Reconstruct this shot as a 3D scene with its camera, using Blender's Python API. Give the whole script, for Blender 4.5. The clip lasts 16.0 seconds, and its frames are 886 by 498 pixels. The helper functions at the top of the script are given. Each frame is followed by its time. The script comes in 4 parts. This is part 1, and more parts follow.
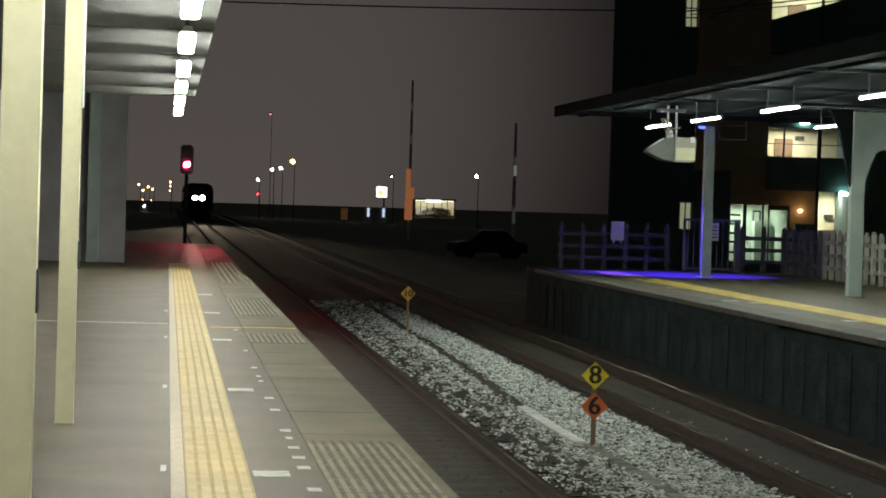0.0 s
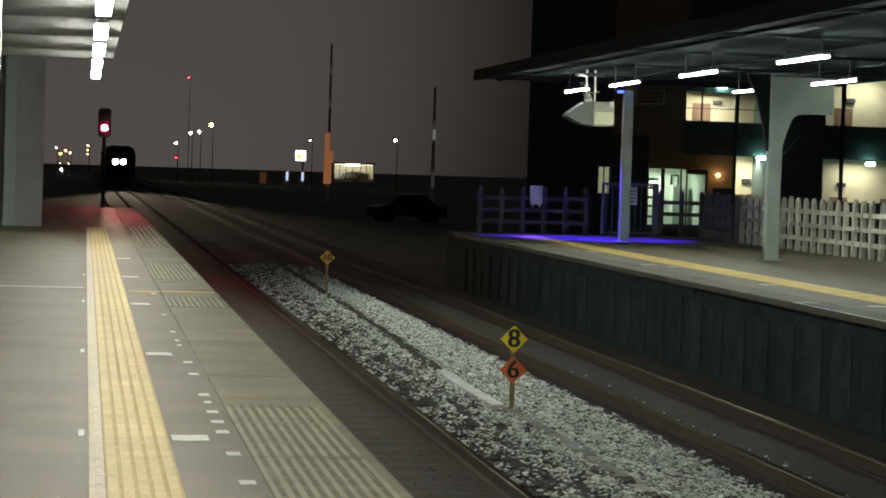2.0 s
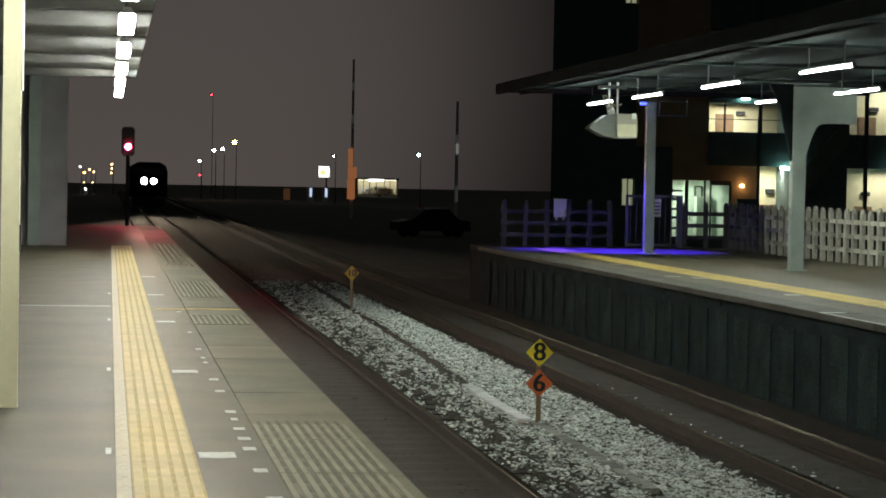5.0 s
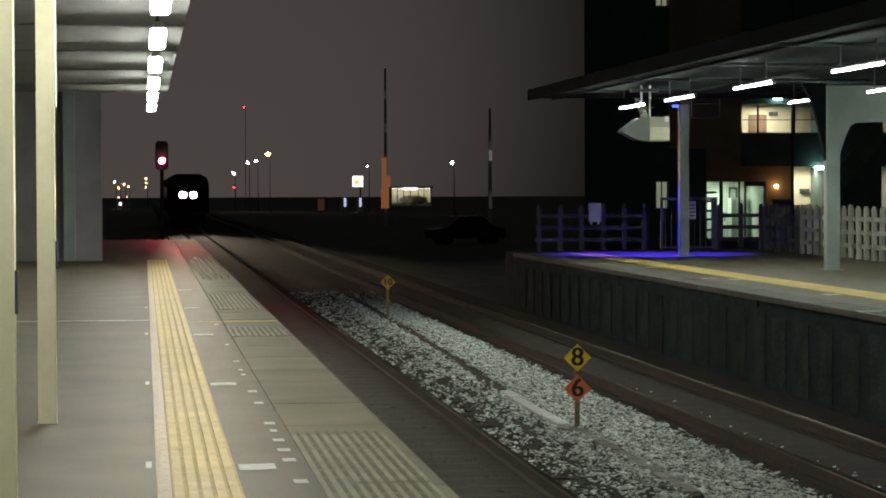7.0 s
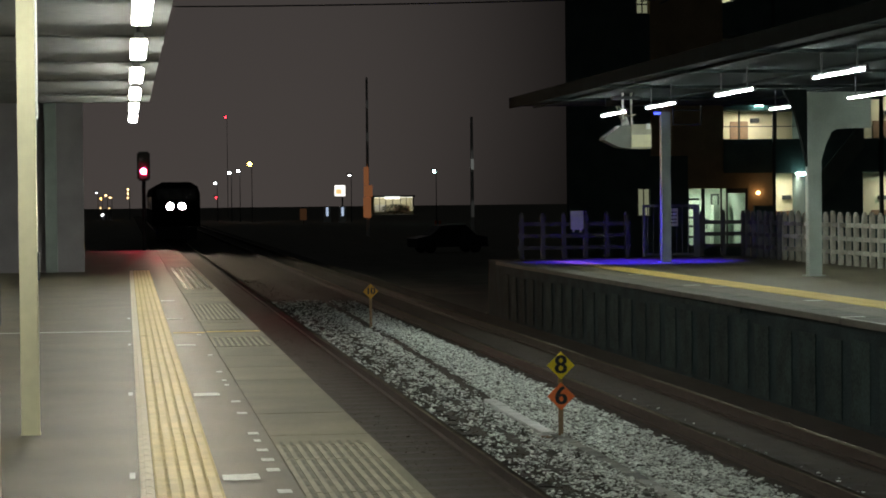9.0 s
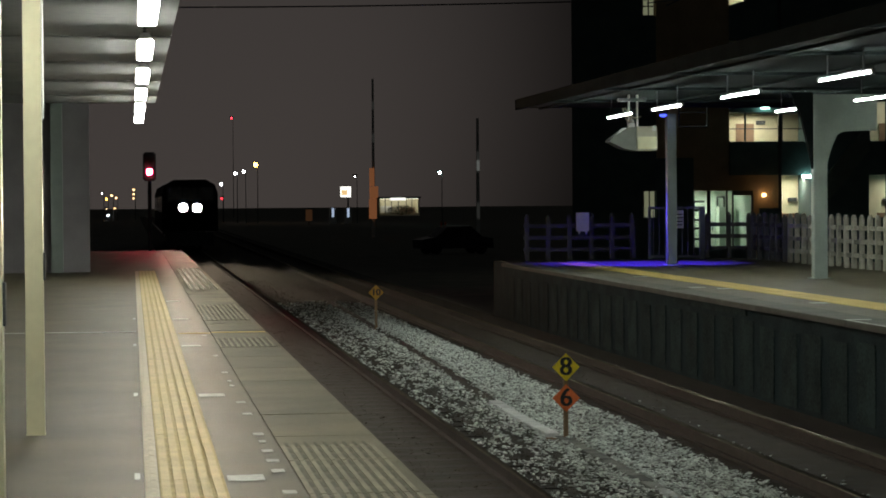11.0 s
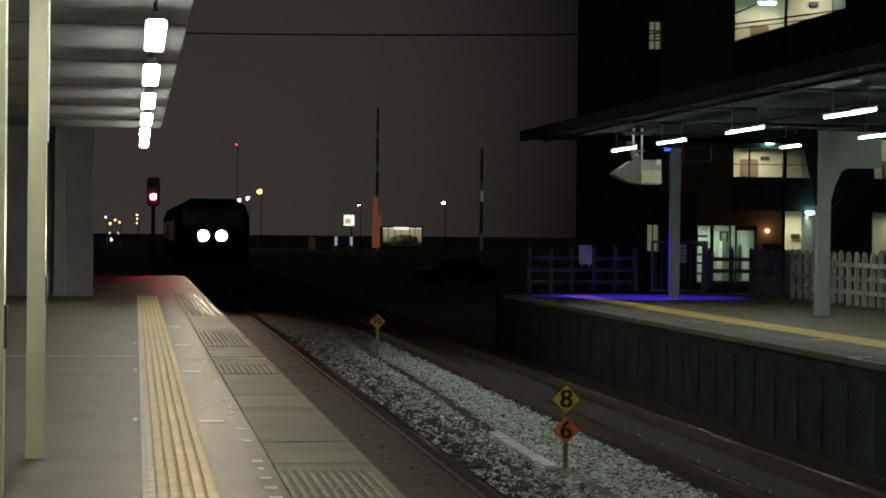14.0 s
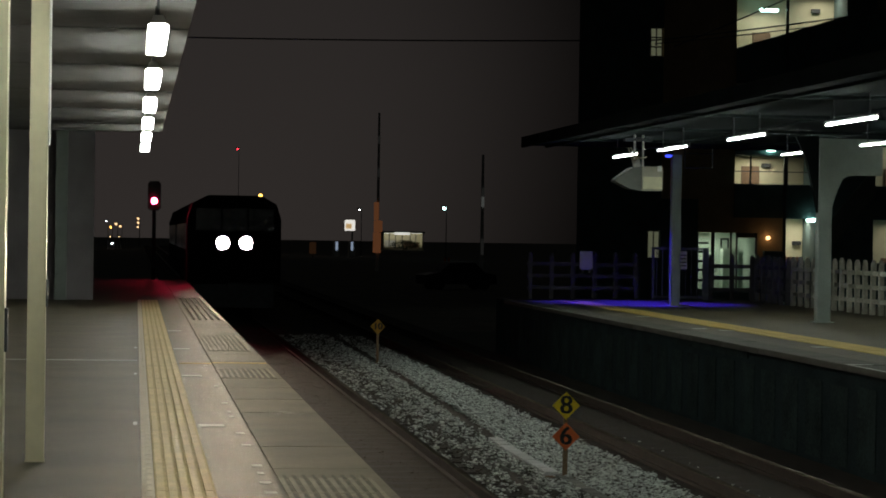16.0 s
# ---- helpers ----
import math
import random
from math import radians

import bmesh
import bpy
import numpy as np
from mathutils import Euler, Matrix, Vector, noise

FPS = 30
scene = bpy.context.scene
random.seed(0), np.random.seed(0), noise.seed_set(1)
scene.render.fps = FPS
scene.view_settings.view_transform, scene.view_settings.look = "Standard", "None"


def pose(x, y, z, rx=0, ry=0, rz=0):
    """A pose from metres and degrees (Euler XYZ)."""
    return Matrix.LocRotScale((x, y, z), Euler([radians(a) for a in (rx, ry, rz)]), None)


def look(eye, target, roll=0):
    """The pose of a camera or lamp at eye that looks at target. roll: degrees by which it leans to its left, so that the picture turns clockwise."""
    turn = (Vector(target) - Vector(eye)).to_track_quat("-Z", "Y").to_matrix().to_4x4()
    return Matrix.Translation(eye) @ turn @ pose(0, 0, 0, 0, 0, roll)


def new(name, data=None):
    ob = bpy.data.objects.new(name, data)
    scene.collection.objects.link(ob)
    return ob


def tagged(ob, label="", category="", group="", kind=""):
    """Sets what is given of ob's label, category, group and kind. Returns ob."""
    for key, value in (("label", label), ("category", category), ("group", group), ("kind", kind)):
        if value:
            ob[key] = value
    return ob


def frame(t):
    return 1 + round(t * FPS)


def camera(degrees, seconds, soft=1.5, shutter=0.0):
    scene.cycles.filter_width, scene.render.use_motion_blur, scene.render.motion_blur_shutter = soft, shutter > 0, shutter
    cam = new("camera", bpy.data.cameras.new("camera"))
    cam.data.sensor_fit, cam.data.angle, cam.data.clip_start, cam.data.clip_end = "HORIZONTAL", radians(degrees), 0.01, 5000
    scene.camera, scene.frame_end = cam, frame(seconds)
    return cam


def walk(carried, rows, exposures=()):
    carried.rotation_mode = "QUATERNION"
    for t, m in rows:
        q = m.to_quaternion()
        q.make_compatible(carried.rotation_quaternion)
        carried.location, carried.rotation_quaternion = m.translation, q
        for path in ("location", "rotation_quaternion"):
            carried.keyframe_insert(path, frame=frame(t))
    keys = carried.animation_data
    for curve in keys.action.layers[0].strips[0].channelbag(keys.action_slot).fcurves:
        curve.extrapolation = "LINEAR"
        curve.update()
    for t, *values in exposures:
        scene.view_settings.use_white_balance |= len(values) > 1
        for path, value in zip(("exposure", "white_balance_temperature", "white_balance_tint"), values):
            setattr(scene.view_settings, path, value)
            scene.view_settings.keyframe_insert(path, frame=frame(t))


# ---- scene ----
cam = camera(20.85, 16.0, soft=1.8)

# the eye stands still on the platform and only turns: seconds, yaw to the right, pitch, roll
EYE = Vector((0.0, 0.0, 1.43))
TURNS = [
    (0, 6.547, -1.123, 1.730), (0.5, 6.835, -1.240, 1.755), (1, 7.250, -1.470, 1.818), (1.5, 7.974, -1.718, 1.800),
    (2, 8.499, -1.922, 1.800), (2.5, 8.796, -2.092, 1.697), (3, 8.798, -2.052, 1.628), (3.5, 8.631, -1.902, 1.560),
    (4, 8.449, -1.812, 1.411), (4.5, 8.165, -1.749, 1.270), (5, 7.910, -1.595, 1.071), (5.2, 7.725, -1.590, 0.900), (7.3, 7.105, -1.410, -0.290), (7.5, 7.139, -1.404, -0.330),
    (8, 7.256, -1.328, -0.324), (8.5, 7.369, -1.242, -0.423), (9, 7.486, -1.221, -0.595), (11.5, 7.301, -1.163, -0.327),
    (12, 7.319, -1.031, -0.128), (12.5, 7.296, -0.839, 0.138), (13, 7.254, -0.634, 0.407), (13.5, 7.271, -0.514, 0.525),
    (14, 7.291, -0.471, 0.581), (14.5, 7.272, -0.518, 0.617), (15, 7.281, -0.512, 0.773), (15.5, 7.455, -0.454, 0.844),
    (16, 7.272, -0.341, 0.870),
]


def facing(yaw, pitch):
    y, p = radians(yaw), radians(pitch)
    return Vector((math.sin(y) * math.cos(p), math.cos(y) * math.cos(p), math.sin(p)))


walk(cam, [(t, look(EYE, EYE + facing(y, p) * 10, r)) for t, y, p, r in TURNS],
     exposures=[(0, 0.0), (5, 0.0), (7.5, -0.35), (9, -0.45), (12, -0.75), (14, -1.1), (15, -1.35), (16, -1.55)])

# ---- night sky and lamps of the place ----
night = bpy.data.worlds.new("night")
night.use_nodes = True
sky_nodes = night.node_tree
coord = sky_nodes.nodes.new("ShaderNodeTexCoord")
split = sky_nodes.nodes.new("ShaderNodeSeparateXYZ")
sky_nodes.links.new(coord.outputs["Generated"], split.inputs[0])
height = sky_nodes.nodes.new("ShaderNodeValToRGB")      # town glow near the horizon; overhead brightening is added to lift walls and ballast
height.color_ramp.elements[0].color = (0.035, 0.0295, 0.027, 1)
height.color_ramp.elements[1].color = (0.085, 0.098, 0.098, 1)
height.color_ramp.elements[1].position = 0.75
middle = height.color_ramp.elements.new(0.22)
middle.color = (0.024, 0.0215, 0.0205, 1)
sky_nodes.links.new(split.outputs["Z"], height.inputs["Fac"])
bearing = sky_nodes.nodes.new("ShaderNodeVectorMath")   # brighter straight down the line, standing in for headlight glare
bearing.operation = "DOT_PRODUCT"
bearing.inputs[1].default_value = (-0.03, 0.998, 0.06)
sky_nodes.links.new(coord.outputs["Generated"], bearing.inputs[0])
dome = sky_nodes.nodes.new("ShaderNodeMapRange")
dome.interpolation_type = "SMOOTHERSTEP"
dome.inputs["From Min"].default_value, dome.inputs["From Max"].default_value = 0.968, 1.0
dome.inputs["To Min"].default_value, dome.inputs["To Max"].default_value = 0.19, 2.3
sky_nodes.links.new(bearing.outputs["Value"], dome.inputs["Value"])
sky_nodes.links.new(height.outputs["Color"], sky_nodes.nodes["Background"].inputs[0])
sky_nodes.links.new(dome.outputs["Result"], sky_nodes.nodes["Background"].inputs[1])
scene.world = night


def lamp(name, kind, m, power, color, **sizes):
    data = bpy.data.lights.new(name, kind)
    data.energy, data.color = power, color
    for key, value in sizes.items():
        if key == "size":
            data.size = value
        elif key == "size_y":
            data.size_y = value
        elif key == "shape":
            data.shape = value
        elif key == "spot_size":
            data.spot_size = value
        elif key == "spot_blend":
            data.spot_blend = value
        elif key == "radius":
            data.shadow_soft_size = value
    ob = new(name, data)
    ob.matrix_world = m
    return ob


RAIL = -1.09           # rail head
BED = -1.26            # ballast between the sleepers
EDGE = 1.44            # edge of the near platform
FAR_EDGE = 8.10        # edge of the far platform
TUBE_Z = 2.9
OWN_TUBES = [(0.14, 18.8 + 4.9 * i) for i in range(-4, 6)]
FAR_TUBES = [(9.3, 45.4), (9.3, 41.3), (9.3, 36.2), (9.3, 30.7), (9.3, 25.4), (11.85, 42.3), (11.85, 37.4), (11.85, 32.2)]
lamp("blue_light", "SPOT", look((11.0, 50.9, 3.12), (10.95, 51.3, 0)), 4800, (0.05, 0.02, 1.0), spot_size=radians(80), spot_blend=0.45, radius=0.05)
lamp("wall_lamp_light", "POINT", pose(26.68, 99.6, 1.5), 4, (1.0, 0.6, 0.25), radius=0.08)
lamp("signal_light", "SPOT", look((0.55, 74.8, 2.35), (2.6, 52, -0.6)), 1800, (1.0, 0.03, 0.10), spot_size=radians(11.5), spot_blend=0.7, radius=0.1)
# lamps inside the apartment corridors and the lobby
for place, power in (((26.6, 101.1, 4.95), 80), ((28.2, 101.1, 2.2), 70), ((33.6, 101.1, 5.9), 60), ((33.4, 101.1, 2.2), 60),
                     ((26.8, 101.1, 11.3), 60), ((24.9, 103.0, 1.6), 72), ((29.3, 101.1, 11.9), 70)):
    lamp("corridor_light", "AREA", look(place, (place[0], place[1], -5)), power, (1.0, 0.97, 0.78), shape="RECTANGLE", size=1.2, size_y=0.3)


# ---- materials ----
def material(name, color, rough=0.7, metal=0.0, vary=0.25, scale=6.0, fine=60.0, bump=0.2, glow=0.0, dirt=None, spec=0.5, random_tint=0.0):
    """A surface with blotches at one scale, grain at a finer one and a matching relief."""
    m = bpy.data.materials.new(name)
    m.use_nodes = True
    nt = m.node_tree
    b = nt.nodes["Principled BSDF"]
    b.inputs["Roughness"].default_value = rough
    b.inputs["Metallic"].default_value = metal
    b.inputs["Specular IOR Level"].default_value = spec
    geo = nt.nodes.new("ShaderNodeNewGeometry")

    def grain(s, detail):
        n = nt.nodes.new("ShaderNodeTexNoise")
        n.inputs["Scale"].default_value = s
        n.inputs["Detail"].default_value = detail
        nt.links.new(geo.outputs["Position"], n.inputs["Vector"])
        return n
    big, small = grain(scale, 5.0), grain(fine, 3.0)
    add = nt.nodes.new("ShaderNodeMath")
    add.operation = "ADD"
    nt.links.new(big.outputs["Fac"], add.inputs[0])
    nt.links.new(small.outputs["Fac"], add.inputs[1])
    ramp = nt.nodes.new("ShaderNodeMapRange")
    ramp.inputs["From Min"].default_value, ramp.inputs["From Max"].default_value = 0.7, 1.3
    nt.links.new(add.outputs[0], ramp.inputs["Value"])
    mix = nt.nodes.new("ShaderNodeMix")
    mix.data_type = "RGBA"
    low = dirt if dirt else tuple(c * (1 - vary) for c in color)
    mix.inputs["A"].default_value = (*low, 1)
    mix.inputs["B"].default_value = (*[min(1, c * (1 + vary * 0.5)) for c in color], 1)
    nt.links.new(ramp.outputs["Result"], mix.inputs["Factor"])
    out = mix.outputs["Result"]
    if random_tint:
        info = nt.nodes.new("ShaderNodeObjectInfo")
        span = nt.nodes.new("ShaderNodeMapRange")
        span.inputs["To Min"].default_value, span.inputs["To Max"].default_value = 1 - random_tint, 1 + random_tint * 0.5
        nt.links.new(info.outputs["Random"], span.inputs["Value"])
        scaled = nt.nodes.new("ShaderNodeVectorMath")
        scaled.operation = "SCALE"
        nt.links.new(out, scaled.inputs[0])
        nt.links.new(span.outputs["Result"], scaled.inputs["Scale"])
        out = scaled.outputs["Vector"]
    nt.links.new(out, b.inputs["Base Color"])
    if bump:
        n = nt.nodes.new("ShaderNodeBump")
        n.inputs["Strength"].default_value = bump
        n.inputs["Distance"].default_value = 0.01
        nt.links.new(add.outputs[0], n.inputs["Height"])
        nt.links.new(n.outputs["Normal"], b.inputs["Normal"])
    if glow:
        b.inputs["Emission Color"].default_value = (*color, 1)
        b.inputs["Emission Strength"].default_value = glow
    return m


def island_material(name, dark, light, rough=0.9):
    """Stones: each one of the joined mesh takes its own shade."""
    m = material(name, light, rough, vary=0.3, scale=20, fine=90, bump=0.3)
    nt = m.node_tree
    b = nt.nodes["Principled BSDF"]
    geo = nt.nodes.new("ShaderNodeNewGeometry")
    ramp = nt.nodes.new("ShaderNodeValToRGB")
    ramp.color_ramp.elements[0].color = (*dark, 1)
    ramp.color_ramp.elements[1].color = (*light, 1)
    ramp.color_ramp.elements[0].position = 0.08
    ramp.color_ramp.elements[1].position = 0.6
    nt.links.new(geo.outputs["Random Per Island"], ramp.inputs["Fac"])
    nt.links.new(ramp.outputs["Color"], b.inputs["Base Color"])
    return m


def glow_material(name, color, strength):
    m = bpy.data.materials.new(name)
    m.use_nodes = True
    b = m.node_tree.nodes["Principled BSDF"]
    b.inputs["Base Color"].default_value = (*[c * 0.8 for c in color], 1)
    b.inputs["Emission Color"].default_value = (*color, 1)
    b.inputs["Emission Strength"].default_value = strength
    return m


def glass_material(name, tint=(0.8, 0.9, 0.88), rough=0.05):
    m = bpy.data.materials.new(name)
    m.use_nodes = True
    b = m.node_tree.nodes["Principled BSDF"]
    b.inputs["Base Color"].default_value = (*tint, 1)
    b.inputs["Roughness"].default_value = rough
    b.inputs["Transmission Weight"].default_value = 1.0
    return m


ASPHALT = material("platform asphalt", (0.108, 0.089, 0.053), 0.58, vary=0.4, scale=1.3, fine=120, bump=0.35, spec=0.35)
SLAB = material("edge slab concrete", (0.152, 0.134, 0.080), 0.7, vary=0.42, scale=1.3, fine=90, bump=0.3, random_tint=0.15)
DOTS = material("pale raised dots", (0.42, 0.38, 0.30), 0.35, vary=0.2, scale=10)
RIB = material("worn pale rib", (0.245, 0.225, 0.145), 0.7, vary=0.45, scale=3.5, fine=70, bump=0.3)
SLOT = material("worn rubber ridge", (0.105, 0.094, 0.062), 0.8, vary=0.3, scale=20)
GROOVE = material("shade-dark tactile grooves", (0.47, 0.355, 0.135), 0.8, vary=0.3, scale=8)
YELLOW = material("tactile yellow", (0.60, 0.46, 0.19), 0.6, vary=0.25, scale=5, fine=70, bump=0.25, random_tint=0.10)
YELLOW_FAR = material("yellow line tile", (0.60, 0.42, 0.10), 0.65, vary=0.25, scale=3, fine=60, random_tint=0.12)
CREAM_TILE = material("cream guide bar", (0.55, 0.47, 0.32), 0.6, vary=0.2, scale=9)
WHITE_PAINT = material("worn white paint", (0.48, 0.50, 0.44), 0.6, vary=0.4, scale=14, fine=90)
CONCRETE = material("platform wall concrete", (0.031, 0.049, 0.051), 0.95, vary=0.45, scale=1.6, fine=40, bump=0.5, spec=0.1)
COPING = material("coping concrete", (0.11, 0.103, 0.082), 0.8, vary=0.35, scale=2.5, fine=60, bump=0.4)
# ground colour raised to stand in for the glare veil
SOIL = material("bare ground lightened for glare", (0.20, 0.18, 0.145), 0.95, vary=0.5, scale=1.2, fine=30, bump=0.8)
BALLAST_DARK = island_material("brown rusty ballast", (0.052, 0.040, 0.026), (0.078, 0.061, 0.040))
BALLAST_PALE = island_material("pale limestone ballast", (0.10, 0.095, 0.075), (0.93, 0.96, 0.90))
RAIL_SIDE = material("rusted rail", (0.050, 0.036, 0.024), 0.85, vary=0.4, scale=10, fine=90)
RAIL_TOP = material("worn rail head", (0.17, 0.14, 0.11), 0.34, metal=1.0, vary=0.25, scale=4, fine=200, bump=0.05)
SLEEPER = material("sleeper concrete", (0.044, 0.036, 0.028), 0.9, vary=0.4, scale=5)
TROUGH_DIRT_SHADE = material("dirty damp trough concrete, also groove shade", (0.24, 0.23, 0.19), 0.5, vary=0.6, scale=3, fine=40, random_tint=0.6)
TROUGH = material("cable trough concrete", (0.80, 0.80, 0.77), 0.85, vary=0.25, scale=4, fine=60, random_tint=0.12)
CREAM_POST = material("cream painted steel", (0.70, 0.66, 0.45), 0.45, vary=0.07, scale=1.5, fine=14, bump=0.03)
GREY_POST = material("grey green painted steel", (0.34, 0.39, 0.35), 0.5, vary=0.2, scale=3, fine=50, bump=0.15)
# pale tone stands in for the glare haze under the near roof
ROOF_PALE = material("roof sheet lightened for haze", (0.15, 0.15, 0.145), 0.95, vary=0.15, scale=1, fine=8, bump=0.05, spec=0.1)
# near-black colour puts the far canopy's shade into the sheet
ROOF_DARK = material("roof sheet toned for shade", (0.011, 0.014, 0.014), 0.95, vary=0.3, scale=2, spec=0.02)
CASING = material("white lamp casing", (0.75, 0.75, 0.72), 0.4, vary=0.08, scale=6, bump=0.05)
TUBE = glow_material("lit tube", (0.96, 1.0, 0.90), 78)
TUBE_FAR = glow_material("lit tube of the opposite platform", (0.88, 1.0, 0.91), 330)
BLUE_GLOW = glow_material("blue diode lamp", (0.05, 0.08, 1.0), 5)
# one fence wood: dark copy where lamps don't reach, pale copy where lit
UNLIT_WOOD = material("weathered fence wood, unlit tone", (0.105, 0.10, 0.105), 0.85, vary=0.4, scale=5, fine=70, bump=0.4, random_tint=0.2)
LIT_WOOD = material("fence wood, lamplit tone", (0.42, 0.40, 0.33), 0.75, vary=0.3, scale=6, fine=70, bump=0.3, random_tint=0.2)
SIGN_YELLOW = material("sign yellow", (0.92, 0.70, 0.03), 0.5, vary=0.15, scale=18, bump=0.05)
SIGN_ORANGE = material("sign orange", (0.85, 0.19, 0.05), 0.5, vary=0.15, scale=18, bump=0.05)
SIGN_AMBER = material("sign amber", (0.48, 0.25, 0.02), 0.5, vary=0.15, scale=18, bump=0.05)
SIGN_BLACK = material("sign black", (0.02, 0.02, 0.02), 0.6, vary=0.2, scale=18, bump=0.0)
SIGN_POST = material("stained wooden stake", (0.28, 0.19, 0.11), 0.85, vary=0.4, scale=12, fine=90, bump=0.4)
BROWN_WALL = material("brown rendered wall", (0.36, 0.26, 0.16), 0.9, vary=0.25, scale=1.2, fine=30)
DARK_WALL = material("dark wall", (0.085, 0.125, 0.125), 0.9, vary=0.3, scale=1.2, fine=30)
STAIR = material("grey stair render", (0.12, 0.15, 0.14), 0.9, vary=0.2, scale=1.5, fine=30)
CREAM_WALL = material("cream corridor wall", (0.62, 0.58, 0.42), 0.85, vary=0.12, scale=2, fine=40)
STEEL_DARK = material("dark steel", (0.07, 0.075, 0.08), 0.5, metal=0.6, vary=0.3, scale=6)
PAPER = material("pale notice paper", (0.75, 0.74, 0.62), 0.8, vary=0.1, scale=8, bump=0.0)
TRAIN_BLACK = material("train front black", (0.02, 0.02, 0.022), 0.2, vary=0.2, scale=3, bump=0.0)
HEADLIGHT = glow_material("train headlight", (1.0, 0.80, 0.56), 38000)
RED_GLOW = glow_material("red signal lens", (1.0, 0.03, 0.10), 450)
GLASS = glass_material("window glass")
LEAF = material("dark shrub leaf", (0.04, 0.06, 0.03), 0.8, vary=0.4, scale=4)
CAR_PAINT = material("dark car paint", (0.03, 0.035, 0.045), 0.3, vary=0.1, scale=2, bump=0.0)
# train body colour kept near-black so only its headlights show
TRAIN_UNSEEN = material("near-black unseen train body", (0.010, 0.010, 0.011), 0.9, vary=0.2, scale=2, spec=0.15)
HAZE_WALL = material("wall lightened for haze", (0.34, 0.31, 0.32), 0.85, vary=0.25, scale=1.5)
WALL_PANEL = material("wall panel toned for shade", (0.039, 0.059, 0.056), 0.95, vary=0.55, scale=1.8, fine=25, bump=0.5, random_tint=0.2, spec=0.1)
HOUSING = material("cream housing paint", (0.46, 0.43, 0.33), 0.5, vary=0.12, scale=5, bump=0.05)
HOOD = material("grey hood paint", (0.17, 0.18, 0.155), 0.6, vary=0.15, scale=5, bump=0.05)
GATE_PAINT = material("blue grey gate paint", (0.16, 0.17, 0.22), 0.6, vary=0.2, scale=6)
BED_SOIL = material("oily ballast bed", (0.042, 0.034, 0.022), 0.95, vary=0.35, scale=2.5, fine=45, bump=0.9)
BROWN_DOOR = material("brown door", (0.22, 0.14, 0.09), 0.6, vary=0.2, scale=4)
LOBBY_WALL = material("pale green lobby wall", (0.55, 0.66, 0.58), 0.8, vary=0.15, scale=3)
POLE_GLOW = glow_material("glow for sodium light on pole", (0.80, 0.30, 0.12), 0.28)
SIGN_EMBLEM = glow_material("emblem orange", (1.0, 0.66, 0.30), 1.3)
SLEEVE = glow_material("glowing pale pole band", (0.80, 0.84, 0.78), 0.16)
SLEEVE_DIM = glow_material("dimly glowing pale pole band", (0.80, 0.80, 0.74), 0.03)
ORANGE_DIM = glow_material("dim orange glow", (0.80, 0.36, 0.16), 0.05)
WINDOW_GLOW = glow_material("lit curtain", (0.80, 0.84, 0.52), 0.27)
LAMP_TEAL = glow_material("bluish white lamp", (0.55, 1.0, 0.92), 22)
LAMP_WARM = glow_material("warm lamp", (1.0, 0.62, 0.28), 8)
LAMP_WHITE = glow_material("white lamp", (0.95, 0.98, 1.0), 26)
LAMP_SODIUM = glow_material("sodium lamp", (1.0, 0.48, 0.08), 26)
LAMP_RED = glow_material("red lamp", (1.0, 0.03, 0.05), 12)
LAMP_SIGN = glow_material("lit sign face", (1.0, 0.98, 0.90), 2.2)
LAMP_BLUEWHITE = glow_material("lit vending front", (0.6, 0.75, 1.0), 0.9)
LAMP_SHOP = glow_material("lit ceiling panel", (1.0, 0.98, 0.85), 2.0)


# ---- shape helpers ----
def box(bm, x0, x1, y0, y1, z0, z1, bevel=0.0):
    made = bmesh.ops.create_cube(bm, size=1.0)["verts"]
    bmesh.ops.scale(bm, vec=(x1 - x0, y1 - y0, z1 - z0), verts=made)
    bmesh.ops.translate(bm, vec=((x0 + x1) / 2, (y0 + y1) / 2, (z0 + z1) / 2), verts=made)
    if bevel:
        edges = list({e for v in made for e in v.link_edges})
        bmesh.ops.bevel(bm, geom=edges, offset=bevel, segments=2, affect="EDGES")
    return made


def rod(bm, a, b, r, r2=None, sides=12):
    a, b = Vector(a), Vector(b)
    made = bmesh.ops.create_cone(bm, cap_ends=True, segments=sides, radius1=r, radius2=r if r2 is None else r2, depth=(b - a).length)["verts"]
    turn = (b - a).to_track_quat("Z", "Y").to_matrix().to_4x4()
    bmesh.ops.transform(bm, matrix=Matrix.Translation((a + b) / 2) @ turn, verts=made)
    return made


def prism(bm, outline, depth, m=Matrix()):
    """Extrudes an outline in the x-z plane along +y."""
    front = [bm.verts.new(m @ Vector((x, 0, z))) for x, z in outline]
    back = [bm.verts.new(m @ Vector((x, depth, z))) for x, z in outline]
    n = len(outline)
    bm.faces.new(front)
    bm.faces.new(back[::-1])
    for i in range(n):
        bm.faces.new((front[i], back[i], back[(i + 1) % n], front[(i + 1) % n]))


def mesh_of(name, bm, mat):
    bmesh.ops.recalc_face_normals(bm, faces=bm.faces)
    me = bpy.data.meshes.new(name)
    bm.to_mesh(me)
    bm.free()
    me.materials.append(mat)
    return me


def thing(name, bm, mat, label, category, group="", kind=""):
    return tagged(new(name, mesh_of(name, bm, mat)), label, category, group, kind)


def part(name, bm, mat, parent, label=""):
    ob = new(name, mesh_of(name, bm, mat))
    ob.parent = parent
    return tagged(ob, label)


def empty(name, m, label, category, group="", kind=""):
    ob = new(name)
    ob.matrix_basis = m
    return tagged(ob, label, category, group, kind)


